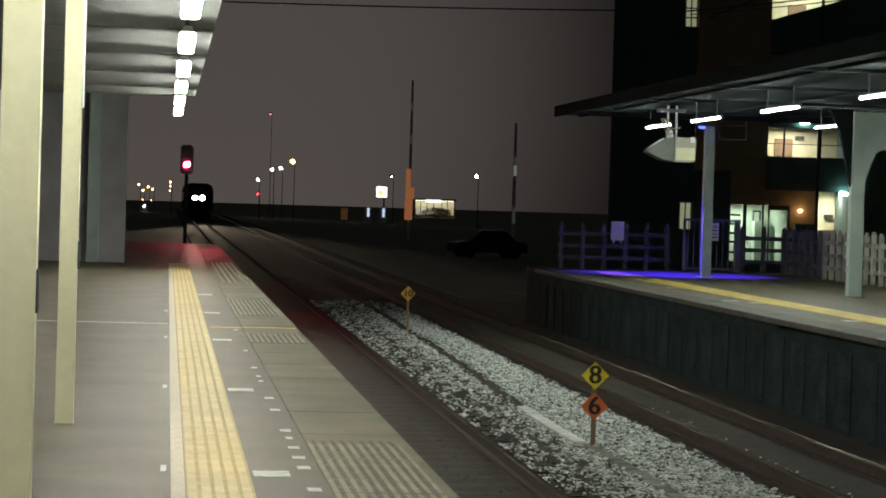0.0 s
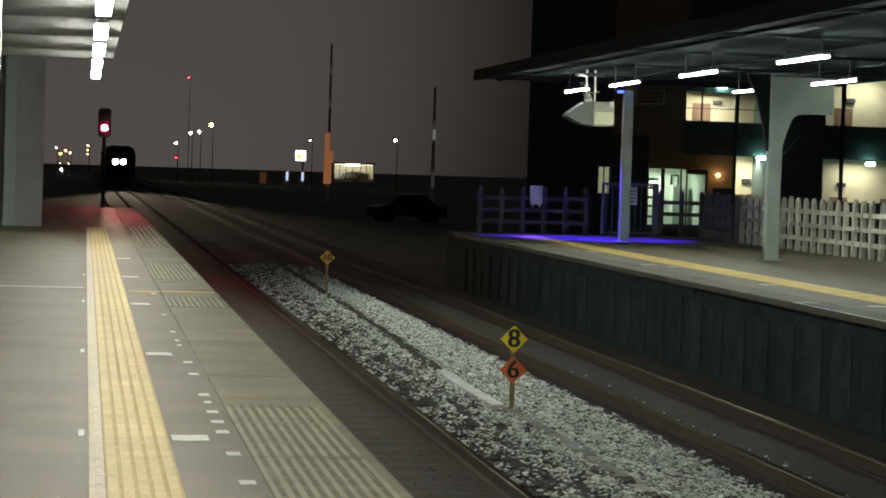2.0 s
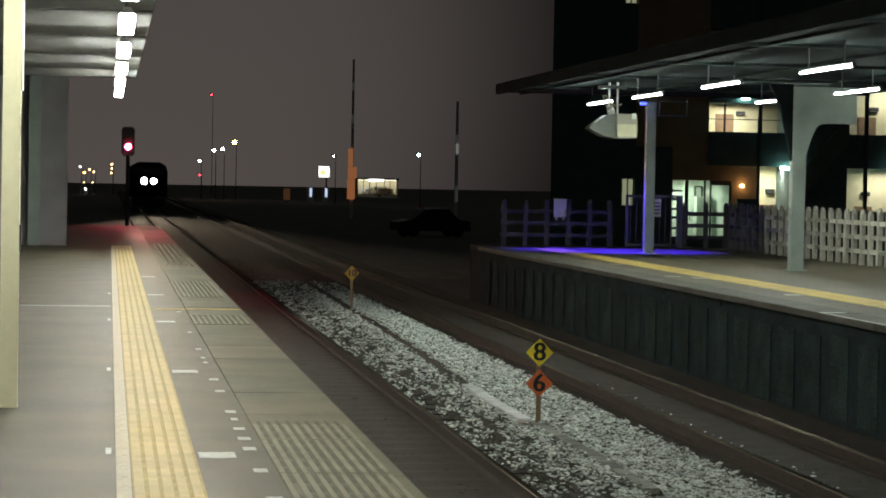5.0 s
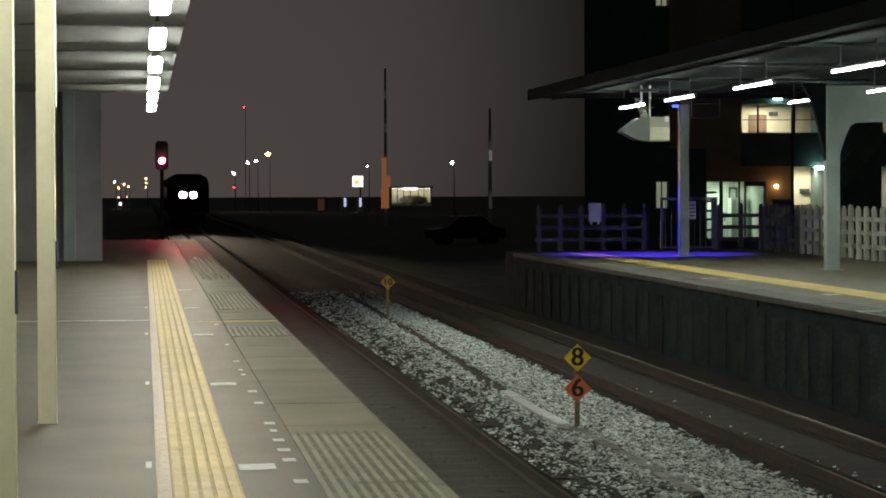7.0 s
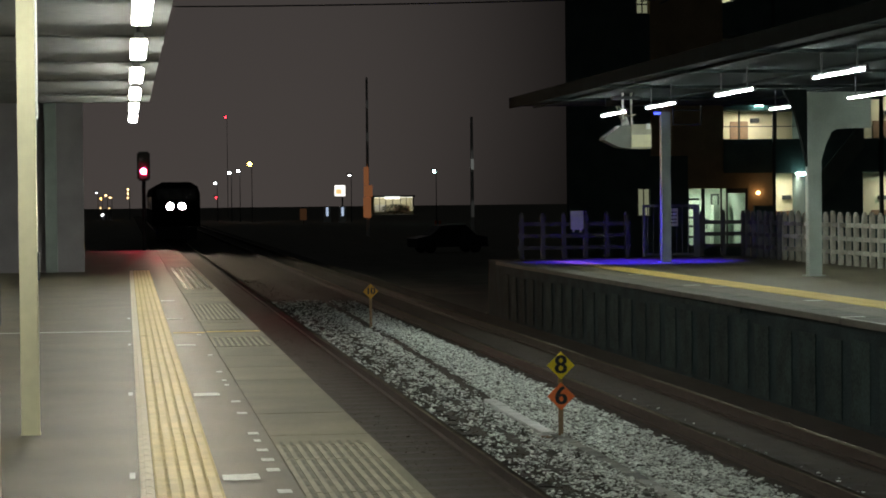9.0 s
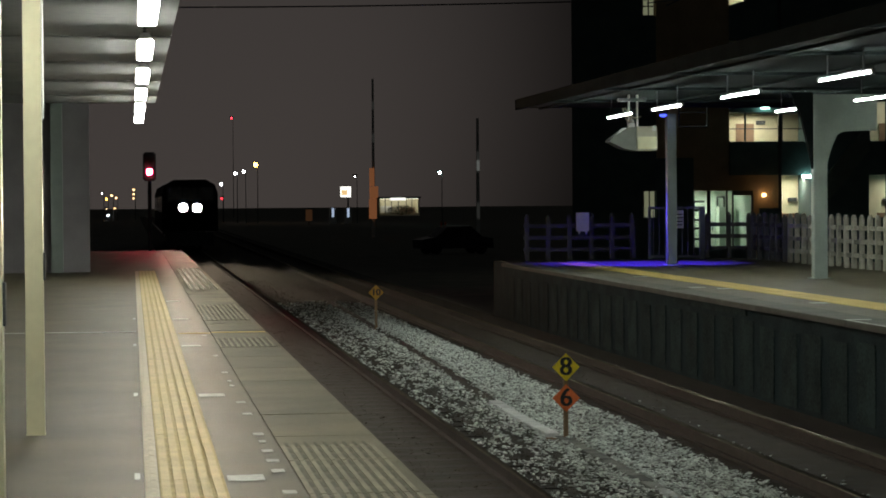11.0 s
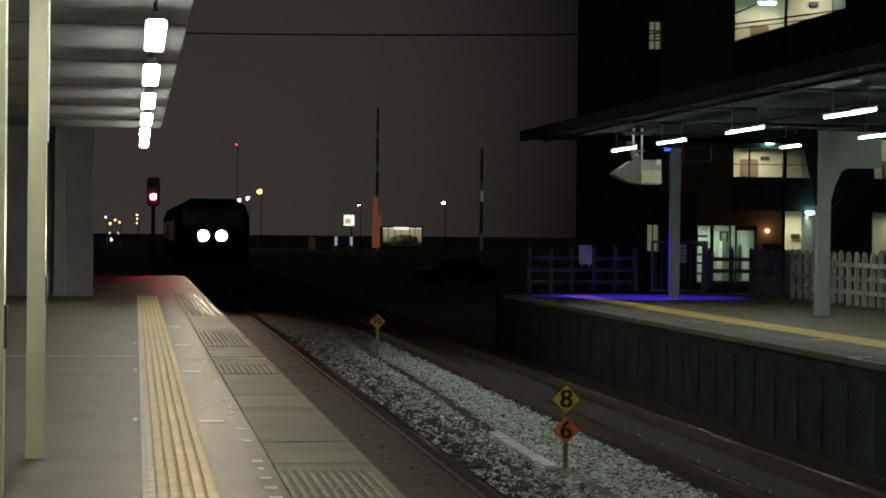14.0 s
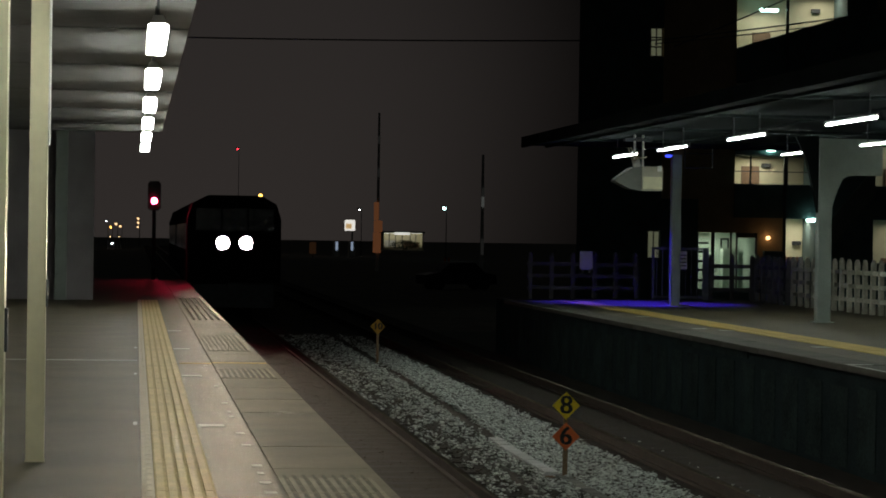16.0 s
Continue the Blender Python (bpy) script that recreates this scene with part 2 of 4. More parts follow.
def piece(name, mesh, parent, m):
    ob = new(name, mesh)
    ob.parent = parent
    ob.matrix_basis = m
    return ob


def solid(name, spans, mat, parent=None, label="", category="", kind="", bevel=0.0):
    bm = bmesh.new()
    for s in spans:
        box(bm, *s, bevel=bevel)
    if parent:
        return part(name, bm, mat, parent, label)
    return thing(name, bm, mat, label, category, kind=kind)


# ---- ground, platforms, tracks ----
solid("ground", [(-500, 500, -60, 900, -2.2, -1.40)], SOIL, label="bare ground beside the railway, lightened for glare", category="ground", kind="structure")

near = solid("platform_near", [(-9, 1.30, -8, 70, -1.40, 0.0)], ASPHALT, label="grey asphalt railway platform", category="platform", kind="structure")
far = solid("platform_far", [(8.36, 14.8, -8, 52.75, -1.40, 0.0)], ASPHALT, label="grey asphalt opposite platform", category="platform", kind="structure")


def rail_line(x):
    bm = bmesh.new()
    box(bm, x - 0.0325, x + 0.0325, -8, 420, RAIL - 0.045, RAIL - 0.016)
    box(bm, x - 0.008, x + 0.008, -8, 420, RAIL - 0.13, RAIL - 0.04)
    box(bm, x - 0.0635, x + 0.0635, -8, 420, RAIL - 0.155, RAIL - 0.125)
    r = thing("rail", bm, RAIL_SIDE, "rusty steel rail with a worn shiny head", "rail", "running rails", "structure")
    # crowned head with rounded gauge corners
    bm = bmesh.new()
    crown = [(-0.0335, -0.016)]
    crown += [(-0.0205 - 0.013 * math.cos(a), -0.0145 + 0.013 * math.sin(a)) for a in (radians(10 * k) for k in range(1, 9))]
    crown += [(-0.008, 0.0), (0.008, 0.0)]
    crown += [(0.0205 + 0.013 * math.cos(a), -0.0145 + 0.013 * math.sin(a)) for a in (radians(10 * k) for k in range(8, 0, -1))]
    crown += [(0.0335, -0.016)]
    prism(bm, [(x + u, RAIL + w) for u, w in crown], 428, Matrix.Translation((0, -8, 0)))
    head = part("rail_head", bm, RAIL_TOP, r, "worn shiny rail head")
    for face in head.data.polygons:
        face.use_smooth = len(face.vertices) == 4 and abs(face.normal.z) > -0.5


TRACKS = (2.93, 6.625)
for centre in TRACKS:
    rail_line(centre - 0.5335 - 0.02)
    rail_line(centre + 0.5335 + 0.02)


# added slab stands in for a patch of lit ground
solid("apron", [(8.15, 14.0, 57.5, 69.0, -1.40, -1.365)], COPING, label="low concrete apron standing in for lit ground beyond the platform end", category="pavement", kind="structure")

# ---- train ----
def build_train():
    train = empty("train", pose(2.92, 232, RAIL), "approaching train with two bright headlights lit", "train")
    outline = [(-1.4, 1.0), (-1.4, 2.9), (-1.25, 3.35), (-0.8, 3.6), (0.8, 3.6), (1.25, 3.35), (1.4, 2.9), (1.4, 1.0)]
    bm = bmesh.new()
    prism(bm, outline, 16.7, Matrix.Translation((0, 3.05, 0)))
    part("body", bm, TRAIN_UNSEEN, train, "steel car body kept near-black to stay unseen")
    shell = outline + [(1.3, 1.0), (1.3, 2.87), (1.17, 3.27), (0.77, 3.5), (-0.77, 3.5), (-1.17, 3.27), (-1.3, 2.87), (-1.3, 1.0)]
    bm = bmesh.new()
    prism(bm, shell, 2.8, Matrix.Translation((0, 0.25, 0)))
    part("cab", bm, TRAIN_UNSEEN, train, "hollow driving cab kept near-black to stay unseen")
    bm = bmesh.new()
    box(bm, -1.3, 1.3, 0.25, 3.05, 1.0, 1.1)
    part("cab_floor", bm, TRAIN_UNSEEN, train)
    bm = bmesh.new()
    prism(bm, outline, 19.5, Matrix.Translation((0, 20.25, 0)))
    part("body", bm, TRAIN_UNSEEN, train)
    bm = bmesh.new()
    prism(bm, [(x * 0.75, z * 0.9 + 0.15) for x, z in outline], 0.5, Matrix.Translation((0, 19.75, 0)))
    part("gangway", bm, TRAIN_BLACK, train, "black rubber gangway")
    low, high = 1.985, 2.375      # the lamps look out through square openings between these heights
    for panel_outline in ([(-1.36, 1.0), (-1.36, low), (1.36, low), (1.36, 1.0)],
                          [(-1.36, high), (-1.36, 2.88), (-1.21, 3.32), (-0.78, 3.56), (0.78, 3.56), (1.21, 3.32), (1.36, 2.88), (1.36, high)],
                          [(-1.36, low), (-1.36, high), (-0.54, high), (-0.54, low)], [(-0.15, low), (-0.15, high), (0.15, high), (0.15, low)],
                          [(0.54, low), (0.54, high), (1.36, high), (1.36, low)]):
        bm = bmesh.new()
        prism(bm, panel_outline, 0.25)
        part("front_panel", bm, TRAIN_UNSEEN, train)
    for x0, x1 in ((-1.15, -0.42), (-0.36, 0.36), (0.42, 1.15)):
        bm = bmesh.new()
        box(bm, x0, x1, -0.03, 0.02, 2.55, 3.2, bevel=0.01)
        part("windscreen", bm, TRAIN_BLACK, train, "dark cab windscreen")
    bm = bmesh.new()
    box(bm, -1.2, 1.2, 0.0, 0.4, 0.25, 0.95, bevel=0.03)
    part("skirt", bm, STEEL_DARK, train)
    bm = bmesh.new()
    box(bm, -0.2, 0.2, -0.4, 0.1, 0.75, 1.0, bevel=0.03)
    part("coupler", bm, STEEL_DARK, train)
    for y in (3.0, 16.5, 23.5, 36.5):
        bm = bmesh.new()
        box(bm, -0.95, 0.95, y - 1.3, y + 1.3, 0.35, 0.8, bevel=0.04)
        bogie = part("bogie", bm, STEEL_DARK, train)
        for dy in (-0.95, 0.95):
            for x in (-0.56, 0.56):
                bm = bmesh.new()
                rod(bm, (x - 0.06, y + dy, 0.432), (x + 0.06, y + dy, 0.432), 0.43, sides=24)
                part("wheel", bm, RAIL_SIDE, bogie)
    for car in (0.25, 20.25):
        for side in (-1.402, 1.402):
            for k in range(7):
                bm = bmesh.new()
                y = car + 1.6 + k * 2.5
                box(bm, side - 0.012, side + 0.012, y, y + 1.5, 1.95, 2.75, bevel=0.005)
                part("side_window", bm, TRAIN_BLACK, train, "dark side window")
    for x in (-0.345, 0.345):
        # an added barrel, deeper than any real lamp's, narrows each headlight to a beam
        bm = bmesh.new()
        turns = [2 * math.pi * k / 24 for k in range(24)]
        rings = [[bm.verts.new((x + r * math.cos(a), y, 2.18 + r * math.sin(a))) for a in turns]
                 for r, y in ((0.18, 2.65), (0.18, -0.05), (0.215, -0.05), (0.215, -0.01), (0.195, -0.01), (0.195, 2.65))]
        for one, two in zip(rings, rings[1:] + rings[:1]):
            for k in range(24):
                bm.faces.new((one[k], one[(k + 1) % 24], two[(k + 1) % 24], two[k]))
        rim = part("headlight", bm, TRAIN_BLACK, train, "round headlight in a dark ring")
        bm = bmesh.new()
        rod(bm, (x, 2.60, 2.18), (x, 2.64, 2.18), 0.175, sides=24)
        for f in bm.faces:
            f.normal_update()
            f.material_index = 0 if f.normal.y < -0.9 else 1
        lens = part("lens", bm, HEADLIGHT, rim, "glowing warm white lens")
        lens.data.materials.append(STEEL_DARK)
    return train


train = build_train()


# ---- near platform ----
def tile_mesh():
    """A tactile tile 0.3 m long: a plate darkened for groove shade, five raised bars."""
    bm = bmesh.new()
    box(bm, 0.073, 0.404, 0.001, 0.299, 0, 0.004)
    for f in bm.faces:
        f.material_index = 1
    for k in range(5):
        x = 0.081 + k * 0.0655
        box(bm, x, x + 0.045, 0.001, 0.299, 0.004, 0.013)
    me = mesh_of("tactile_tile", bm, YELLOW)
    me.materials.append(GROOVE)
    return me


def guide_mesh():
    bm = bmesh.new()
    box(bm, 0.0, 0.070, 0.003, 0.297, 0, 0.004)
    box(bm, 0.028, 0.056, 0.006, 0.294, 0.004, 0.013)
    return mesh_of("guide_tile", bm, CREAM_TILE)


tactile = empty("tactile_strip", pose(0.052, 0, 0.0), "worn yellow ribbed tactile strip along the platform", "tactile paving", kind="structure")
strip_tile, strip_guide = tile_mesh(), guide_mesh()
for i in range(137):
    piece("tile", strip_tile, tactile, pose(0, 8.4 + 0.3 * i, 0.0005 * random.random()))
    piece("guide_tile", strip_guide, tactile, pose(0, 8.4 + 0.3 * i, 0))

edge = empty("platform_edge", pose(0, 0, 0), "pale worn concrete edge slabs of the platform", "kerb", kind="structure")


def slab_mesh(length):
    bm = bmesh.new()
    box(bm, 0.835, EDGE, 0.0015, length - 0.0015, -0.13, 0.006, bevel=0.003)
    return mesh_of("edge_slab", bm, SLAB)


slab = slab_mesh(1.5)
for i in range(42):
    piece("edge_slab", slab, edge, pose(0, 7.0 + 1.5 * i, 0.001 * random.random()))
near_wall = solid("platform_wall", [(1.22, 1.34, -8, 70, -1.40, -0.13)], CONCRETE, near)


def ridges(y0, y1, pitch):
    """Dark worn slots between the pale ribs of the non-slip slabs."""
    bm = bmesh.new()
    y = y0
    while y < y1:
        for k in range(9):
            x = 0.870 + k * 0.057
            if random.random() < 0.97:
                box(bm, x, x + 0.019, y, y + pitch * (0.62 + 0.12 * random.random()), 0.0075, 0.009)
        y += pitch
    ob = part("rib_slots", bm, SLOT, edge, "dark slots between worn ribs")
    ob["kind"] = "stuff"
    # the worn pale ribs run on between the slots
    bm = bmesh.new()
    for k in range(10):
        x = 0.870 + k * 0.057 - 0.034
        y = y0
        while y < y1:
            end = min(y1, y + 1.48)
            box(bm, x, x + 0.028 + random.uniform(-0.003, 0.003), y, end, 0.0075, 0.0115)
            y += 1.5
    ribs = part("pale_ribs", bm, RIB, edge, "pale worn non-slip ribs")
    ribs["kind"] = "stuff"


for y0, y1, pitch in ((8.6, 13.9, 0.33), (23.4, 25.0, 0.33), (28.7, 33.0, 0.33)):
    ridges(y0, y1, pitch)

bm = bmesh.new()
for i in range(84):
    for k in range(5):
        x, y = 0.92 + 0.1 * k, 38.8 + 0.145 * i
        box(bm, x, x + 0.04, y, y + 0.04, 0.0075, 0.02)
dots = part("raised_dots", bm, DOTS, edge, "pale raised warning dots")
dots["kind"] = "stuff"


def paint(name, x0, x1, y0, y1, mat, label, z=0.0018):
    bm = bmesh.new()
    # a slightly ragged patch of paint
    n = 5
    lower = [(x0 + (x1 - x0) * i / n, y0 + random.uniform(-0.06, 0.06) * (y1 - y0)) for i in range(n + 1)]
    upper = [(x0 + (x1 - x0) * i / n, y1 + random.uniform(-0.06, 0.06) * (y1 - y0)) for i in range(n + 1)]
    loop = lower + upper[::-1]
    top = [bm.verts.new((x, y, z)) for x, y in loop]
    low = [bm.verts.new((x, y, z - 0.0015)) for x, y in loop]
    bm.faces.new(top)
    for i in range(len(loop)):
        j = (i + 1) % len(loop)
        bm.faces.new((low[i], low[j], top[j], top[i]))
    return thing(name, bm, mat, label, "marking", "platform markings", "structure")


for y in (12.25, 17.6, 23.7, 29.1, 34.4):
    paint("door_mark", 0.475, 0.665, y + 0.04, y + 0.30, WHITE_PAINT, "worn white painted door mark on asphalt")
for y in (12.45, 17.8, 24.0, 29.4):
    paint("guide_mark", 0.0, 0.03, y, y + 0.28, WHITE_PAINT, "small white painted mark beside tactile strip")
for y, w in ((10.62, 0.075), (11.67, 0.07), (12.62, 0.07), (13.12, 0.07), (13.64, 0.065), (14.18, 0.04), (14.64, 0.065),
             (16.06, 0.065), (17.0, 0.065), (20.0, 0.05), (19.05, 0.035), (18.55, 0.035), (22.2, 0.04), (25.6, 0.05), (9.7, 0.07)):
    paint("dash_mark", 0.753 - w / 2, 0.753 + w / 2, y + 0.02, y + 0.17, WHITE_PAINT, "short white painted dash near platform edge")
paint("cross_line", 0.49, 0.825, 26.05, 26.2, YELLOW_FAR, "thin yellow painted line across the platform")
paint("cross_line", 0.84, 1.42, 26.05, 26.2, YELLOW_FAR, "thin yellow painted line across the platform", 0.0085)
paint("seam_line", -2.6, 0.03, 26.55, 26.66, WHITE_PAINT, "faint pale joint line across the platform")


def post_near(x, y, w, conduit):
    p = empty("platform_post", pose(x, y, 0), "cream painted steel canopy post on the platform", "post", "near canopy posts")
    bm = bmesh.new()
    t = 0.011
    profile = [(-w / 2, -0.07), (-w / 2 + t, -0.07), (-w / 2 + t, -0.067), (w / 2 - t, -0.067), (w / 2 - t, -0.07), (w / 2, -0.07),
               (w / 2, 0.07), (w / 2 - t, 0.07), (w / 2 - t, -0.055), (-w / 2 + t, -0.055), (-w / 2 + t, 0.07), (-w / 2, 0.07)]
    prism(bm, profile, 3.194, Matrix(((1, 0, 0, 0), (0, 0, 1, 0), (0, 1, 0, 0.006), (0, 0, 0, 1))))
    part("shaft", bm, CREAM_POST, p)
    if conduit:
        bm = bmesh.new()
        rod(bm, (w / 2 + 0.008, -0.05, 1.94), (w / 2 + 0.008, -0.05, 3.2), 0.008, sides=8)
        part("conduit", bm, CASING, p, "white cable conduit")
    bm = bmesh.new()
    box(bm, -w / 2 - 0.004, w / 2 + 0.004, -0.075, 0.075, 0, 0.006)
    part("base_plate", bm, CREAM_POST, p)
    bm = bmesh.new()
    box(bm, w / 2 - 0.004, w / 2 + 0.012, -0.05, 0.03, 0.95, 1.12, bevel=0.003)
    part("switch_box", bm, STEEL_DARK, p, "small dark switch box")
    return p


post_near(-0.575, 9.5, 0.15, False)
post_near(-0.598, 15.0, 0.11, True)

bm = bmesh.new()
box(bm, -4.5, 0.45, -8, 45, 3.25, 3.32)
for i in range(11):
    box(bm, -4.5, 0.45, -7.5 + 4.9 * i, -7.42 + 4.9 * i, 3.243, 3.25)
thing("ceiling_near", bm, ROOF_PALE, "steel canopy roof over the platform, lightened for haze", "canopy", kind="structure")

# closed end of the near platform: a block coloured lighter for haze, with a pillar
solid("wall_end", [(-9, -0.85, 49.3, 49.6, 0, 3.6)], HAZE_WALL, label="wall at the end of the platform, lightened for haze", category="wall", kind="structure")
solid("pillar_end", [(-1.62, -1.38, 49.02, 49.3, 0, 3.6)], GREY_POST, label="pale grey pillar against the end wall", category="pillar", bevel=0.01)


def tube_lamp(x, y, z, group, glow, drop):
    lampx = empty("tube_lamp", pose(x, y, z), "lit fluorescent tube lamp under the canopy", "lamp", group)
    bm = bmesh.new()
    w, h = (0.06, 0.09) if glow is TUBE else (0.02, 0.05)
    prism(bm, [(-w, 0.032), (-w * 0.6, h), (w * 0.6, h), (w, 0.032)], 2.46, Matrix.Translation((0, -1.23, 0)))
    part("casing", bm, CASING if glow is TUBE else STEEL_DARK, lampx)
    bm = bmesh.new()
    if glow is TUBE:
        box(bm, -0.075, 0.075, -1.17, 1.17, -0.03, 0.03, bevel=0.008)
    else:
        rod(bm, (0, -1.14, 0), (0, 1.14, 0), 0.012, sides=10)
        for end in (-1, 1):
            rod(bm, (0, end * 1.14, 0), (0, end * 1.19, 0), 0.012, 0.004, sides=10)
    part("tube", bm, glow, lampx, "glowing white tube")
    for yy in (() if glow is TUBE else (-1.2, 1.2)):
        bm = bmesh.new()
        box(bm, -0.02, 0.02, yy - 0.03, yy + 0.03, -0.02, 0.034, bevel=0.004)
        part("socket", bm, STEEL_DARK, lampx)
    for yy in (-0.8, 0.8):
        bm = bmesh.new()
        rod(bm, (0, yy, h), (0, yy, drop + 0.04), 0.012, sides=6)
        part("hanger", bm, STEEL_DARK, lampx)


for x, y in OWN_TUBES:
    tube_lamp(x, y, TUBE_Z, "near canopy lamps", TUBE, 0.3)
for x, y in FAR_TUBES:
    tube_lamp(x, y, 3.0, "far canopy lamps", TUBE_FAR, 0.3)


# ---- far platform ----
coping = empty("platform_coping", pose(0, 0, 0), "worn concrete coping of the opposite platform", "kerb", kind="structure")
bm = bmesh.new()
box(bm, FAR_EDGE, 8.62, 0.005, 1.995, -0.07, 0.006, bevel=0.008)
cope = mesh_of("coping_stone", bm, COPING)
for i in range(18):
    piece("coping_stone", cope, coping, pose(random.uniform(-0.006, 0.006), 16.75 + 2 * i, random.uniform(-0.002, 0.002)))
# wall and panel colours carry the shade under the platform edge
wall_far = solid("platform_wall", [(8.28, 8.355, -8, 52.75, -1.40, -0.07), (8.28, 14.8, 52.752, 52.85, -1.40, 0.0)], CONCRETE, far, "concrete wall under the platform edge, toned dark for shade")
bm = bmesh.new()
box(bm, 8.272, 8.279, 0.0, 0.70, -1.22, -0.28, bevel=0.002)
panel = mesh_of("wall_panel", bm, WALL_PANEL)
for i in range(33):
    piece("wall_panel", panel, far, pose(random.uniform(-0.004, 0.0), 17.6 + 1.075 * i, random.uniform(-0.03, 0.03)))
solid("wall_ledge", [(8.25, 8.28, 31.9, 36.3, -0.19, -0.09)], WALL_PANEL, far, "pale patched ledge")

line_far = empty("yellow_line", pose(0, 0, 0), "yellow tactile line along the opposite platform", "tactile paving", kind="structure")
bm = bmesh.new()
box(bm, 0, 0.296, 0, 0.296, 0, 0.006, bevel=0.003)
far_tile = mesh_of("tile", bm, YELLOW_FAR)
for i in range(116):
    for k in range(2):
        piece("tile", far_tile, line_far, pose(9.28 + 0.3 * k, 17.5 + 0.3 * i, 0.0))
for x, y in ((9.0, 31.2), (9.05, 36.6), (9.0, 42.6), (8.75, 37.2), (8.9, 26.4)):
    paint("edge_mark", x, x + 0.24, y, y + 0.22, WHITE_PAINT, "short white mark on the opposite platform", 0.0045)
solid("edge_line", [(8.115, 8.15, 17, 26.9, 0.006, 0.010), (8.15, 8.42, 26.78, 26.9, 0.006, 0.010)], WHITE_PAINT,
      label="thin white line on the platform coping", category="marking", kind="structure")

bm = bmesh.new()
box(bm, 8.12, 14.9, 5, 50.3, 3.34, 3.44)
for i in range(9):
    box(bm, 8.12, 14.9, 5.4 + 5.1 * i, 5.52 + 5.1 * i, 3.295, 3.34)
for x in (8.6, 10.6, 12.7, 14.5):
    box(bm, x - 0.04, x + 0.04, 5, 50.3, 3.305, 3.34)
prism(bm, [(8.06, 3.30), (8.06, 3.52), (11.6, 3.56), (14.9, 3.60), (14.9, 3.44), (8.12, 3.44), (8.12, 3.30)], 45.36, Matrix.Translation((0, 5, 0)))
thing("ceiling_far", bm, ROOF_DARK, "canopy roof over the opposite platform, toned near-black for shade", "canopy", kind="structure")


def far_post(x, y, w, bracket):
    p = empty("canopy_post", pose(x, y, 0), "grey green steel canopy post on the opposite platform", "post", "far canopy posts")
    bm = bmesh.new()
    box(bm, -w / 2, w / 2, -0.1, 0.1, 0.02, 3.2, bevel=0.012)
    part("shaft", bm, GREY_POST, p)
    bm = bmesh.new()
    box(bm, -w / 2 - 0.05, w / 2 + 0.05, -0.16, 0.16, 0, 0.02, bevel=0.004)
    part("base_plate", bm, GREY_POST, p)
    if bracket:
        bm = bmesh.new()
        prism(bm, [(w / 2, 1.98), (w / 2 + 0.09, 2.28), (w / 2 + 0.19, 2.50), (w / 2 + 0.30, 2.56), (1.02, 2.57), (1.02, 3.2), (w / 2, 3.2)], 0.12, Matrix.Translation((0, -0.06, 0)))
        part("beam", bm, GREY_POST, p, "deep curved bracket beam")
        # the left bracket takes the shade tone, the right one stays post grey
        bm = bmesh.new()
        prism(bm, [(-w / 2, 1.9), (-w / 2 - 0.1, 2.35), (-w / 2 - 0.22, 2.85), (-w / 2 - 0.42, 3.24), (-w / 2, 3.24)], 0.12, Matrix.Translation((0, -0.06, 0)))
        part("beam", bm, ROOF_DARK, p, "bracket beam toned near-black for shade")
    return p


far_post(11.34, 50.0, 0.2, False)
far_post(11.86, 40.7, 0.24, True)

blue = empty("blue_lamp", pose(11.1, 49.7, 3.15), "small blue lamp under the canopy end", "lamp")
bm = bmesh.new()
box(bm, -0.1, 0.1, -0.06, 0.06, 0.03, 0.11, bevel=0.01)
part("casing", bm, STEEL_DARK, blue)
bm = bmesh.new()
rod(bm, (0, 0, 0.10), (0, 0, 0.20), 0.02, sides=8)
part("hanger", bm, STEEL_DARK, blue)
bm = bmesh.new()
box(bm, -0.06, 0.06, -0.075, 0.05, -0.02, 0.03, bevel=0.01)
part("lens", bm, BLUE_GLOW, blue, "glowing blue lens")

# hooded monitor housing under the canopy
hood = empty("monitor_housing", pose(9.2, 44.0, 2.3), "pale hooded monitor housing hung under the canopy", "monitor")
bm = bmesh.new()
box(bm, 0.08, 0.47, -0.25, 0.25, 0.0, 0.45, bevel=0.015)
part("body", bm, HOUSING, hood)
bm = bmesh.new()
prism(bm, [(0.08, 0.0), (-0.14, 0.03), (-0.43, 0.17), (-0.40, 0.22), (-0.10, 0.43), (0.08, 0.45)], 0.46, Matrix.Translation((0, -0.23, 0)))
part("hood", bm, HOOD, hood, "tapered grey hood")
for x in (-0.02, 0.14):
    bm = bmesh.new()
    rod(bm, (x, 0, 0.44), (x, 0, 1.05), 0.02, sides=8)
    part("hanger", bm, CASING, hood)
bm = bmesh.new()
box(bm, 0.36, 0.44, -0.29, -0.25, 0.36, 0.46, bevel=0.006)
part("switch_box", bm, CASING, hood)
bm = bmesh.new()
rod(bm, (0.02, -0.05, 0.47), (0.02, 0.05, 0.55), 0.07, sides=12)
part("loudspeaker", bm, CASING, hood)
for x0, x1, dip in ((-0.16, 0.02, 0.16), (-0.12, 0.20, 0.10)):
    bm = bmesh.new()
    way = [Vector((x0 + (x1 - x0) * k / 8, -0.1, 0.80 - dip * math.sin(math.pi * k / 8) - 0.02 * k)) for k in range(9)]
    for p, q in zip(way, way[1:]):
        rod(bm, p, q, 0.014, sides=6)
    part("cable_loop", bm, HOUSING, hood, "pale slack cable loop")
bm = bmesh.new()
box(bm, -0.22, 0.30, -0.12, 0.12, 0.92, 0.98, bevel=0.01)
part("mounting_bar", bm, STEEL_DARK, hood, "dark mounting bar")
bm = bmesh.new()
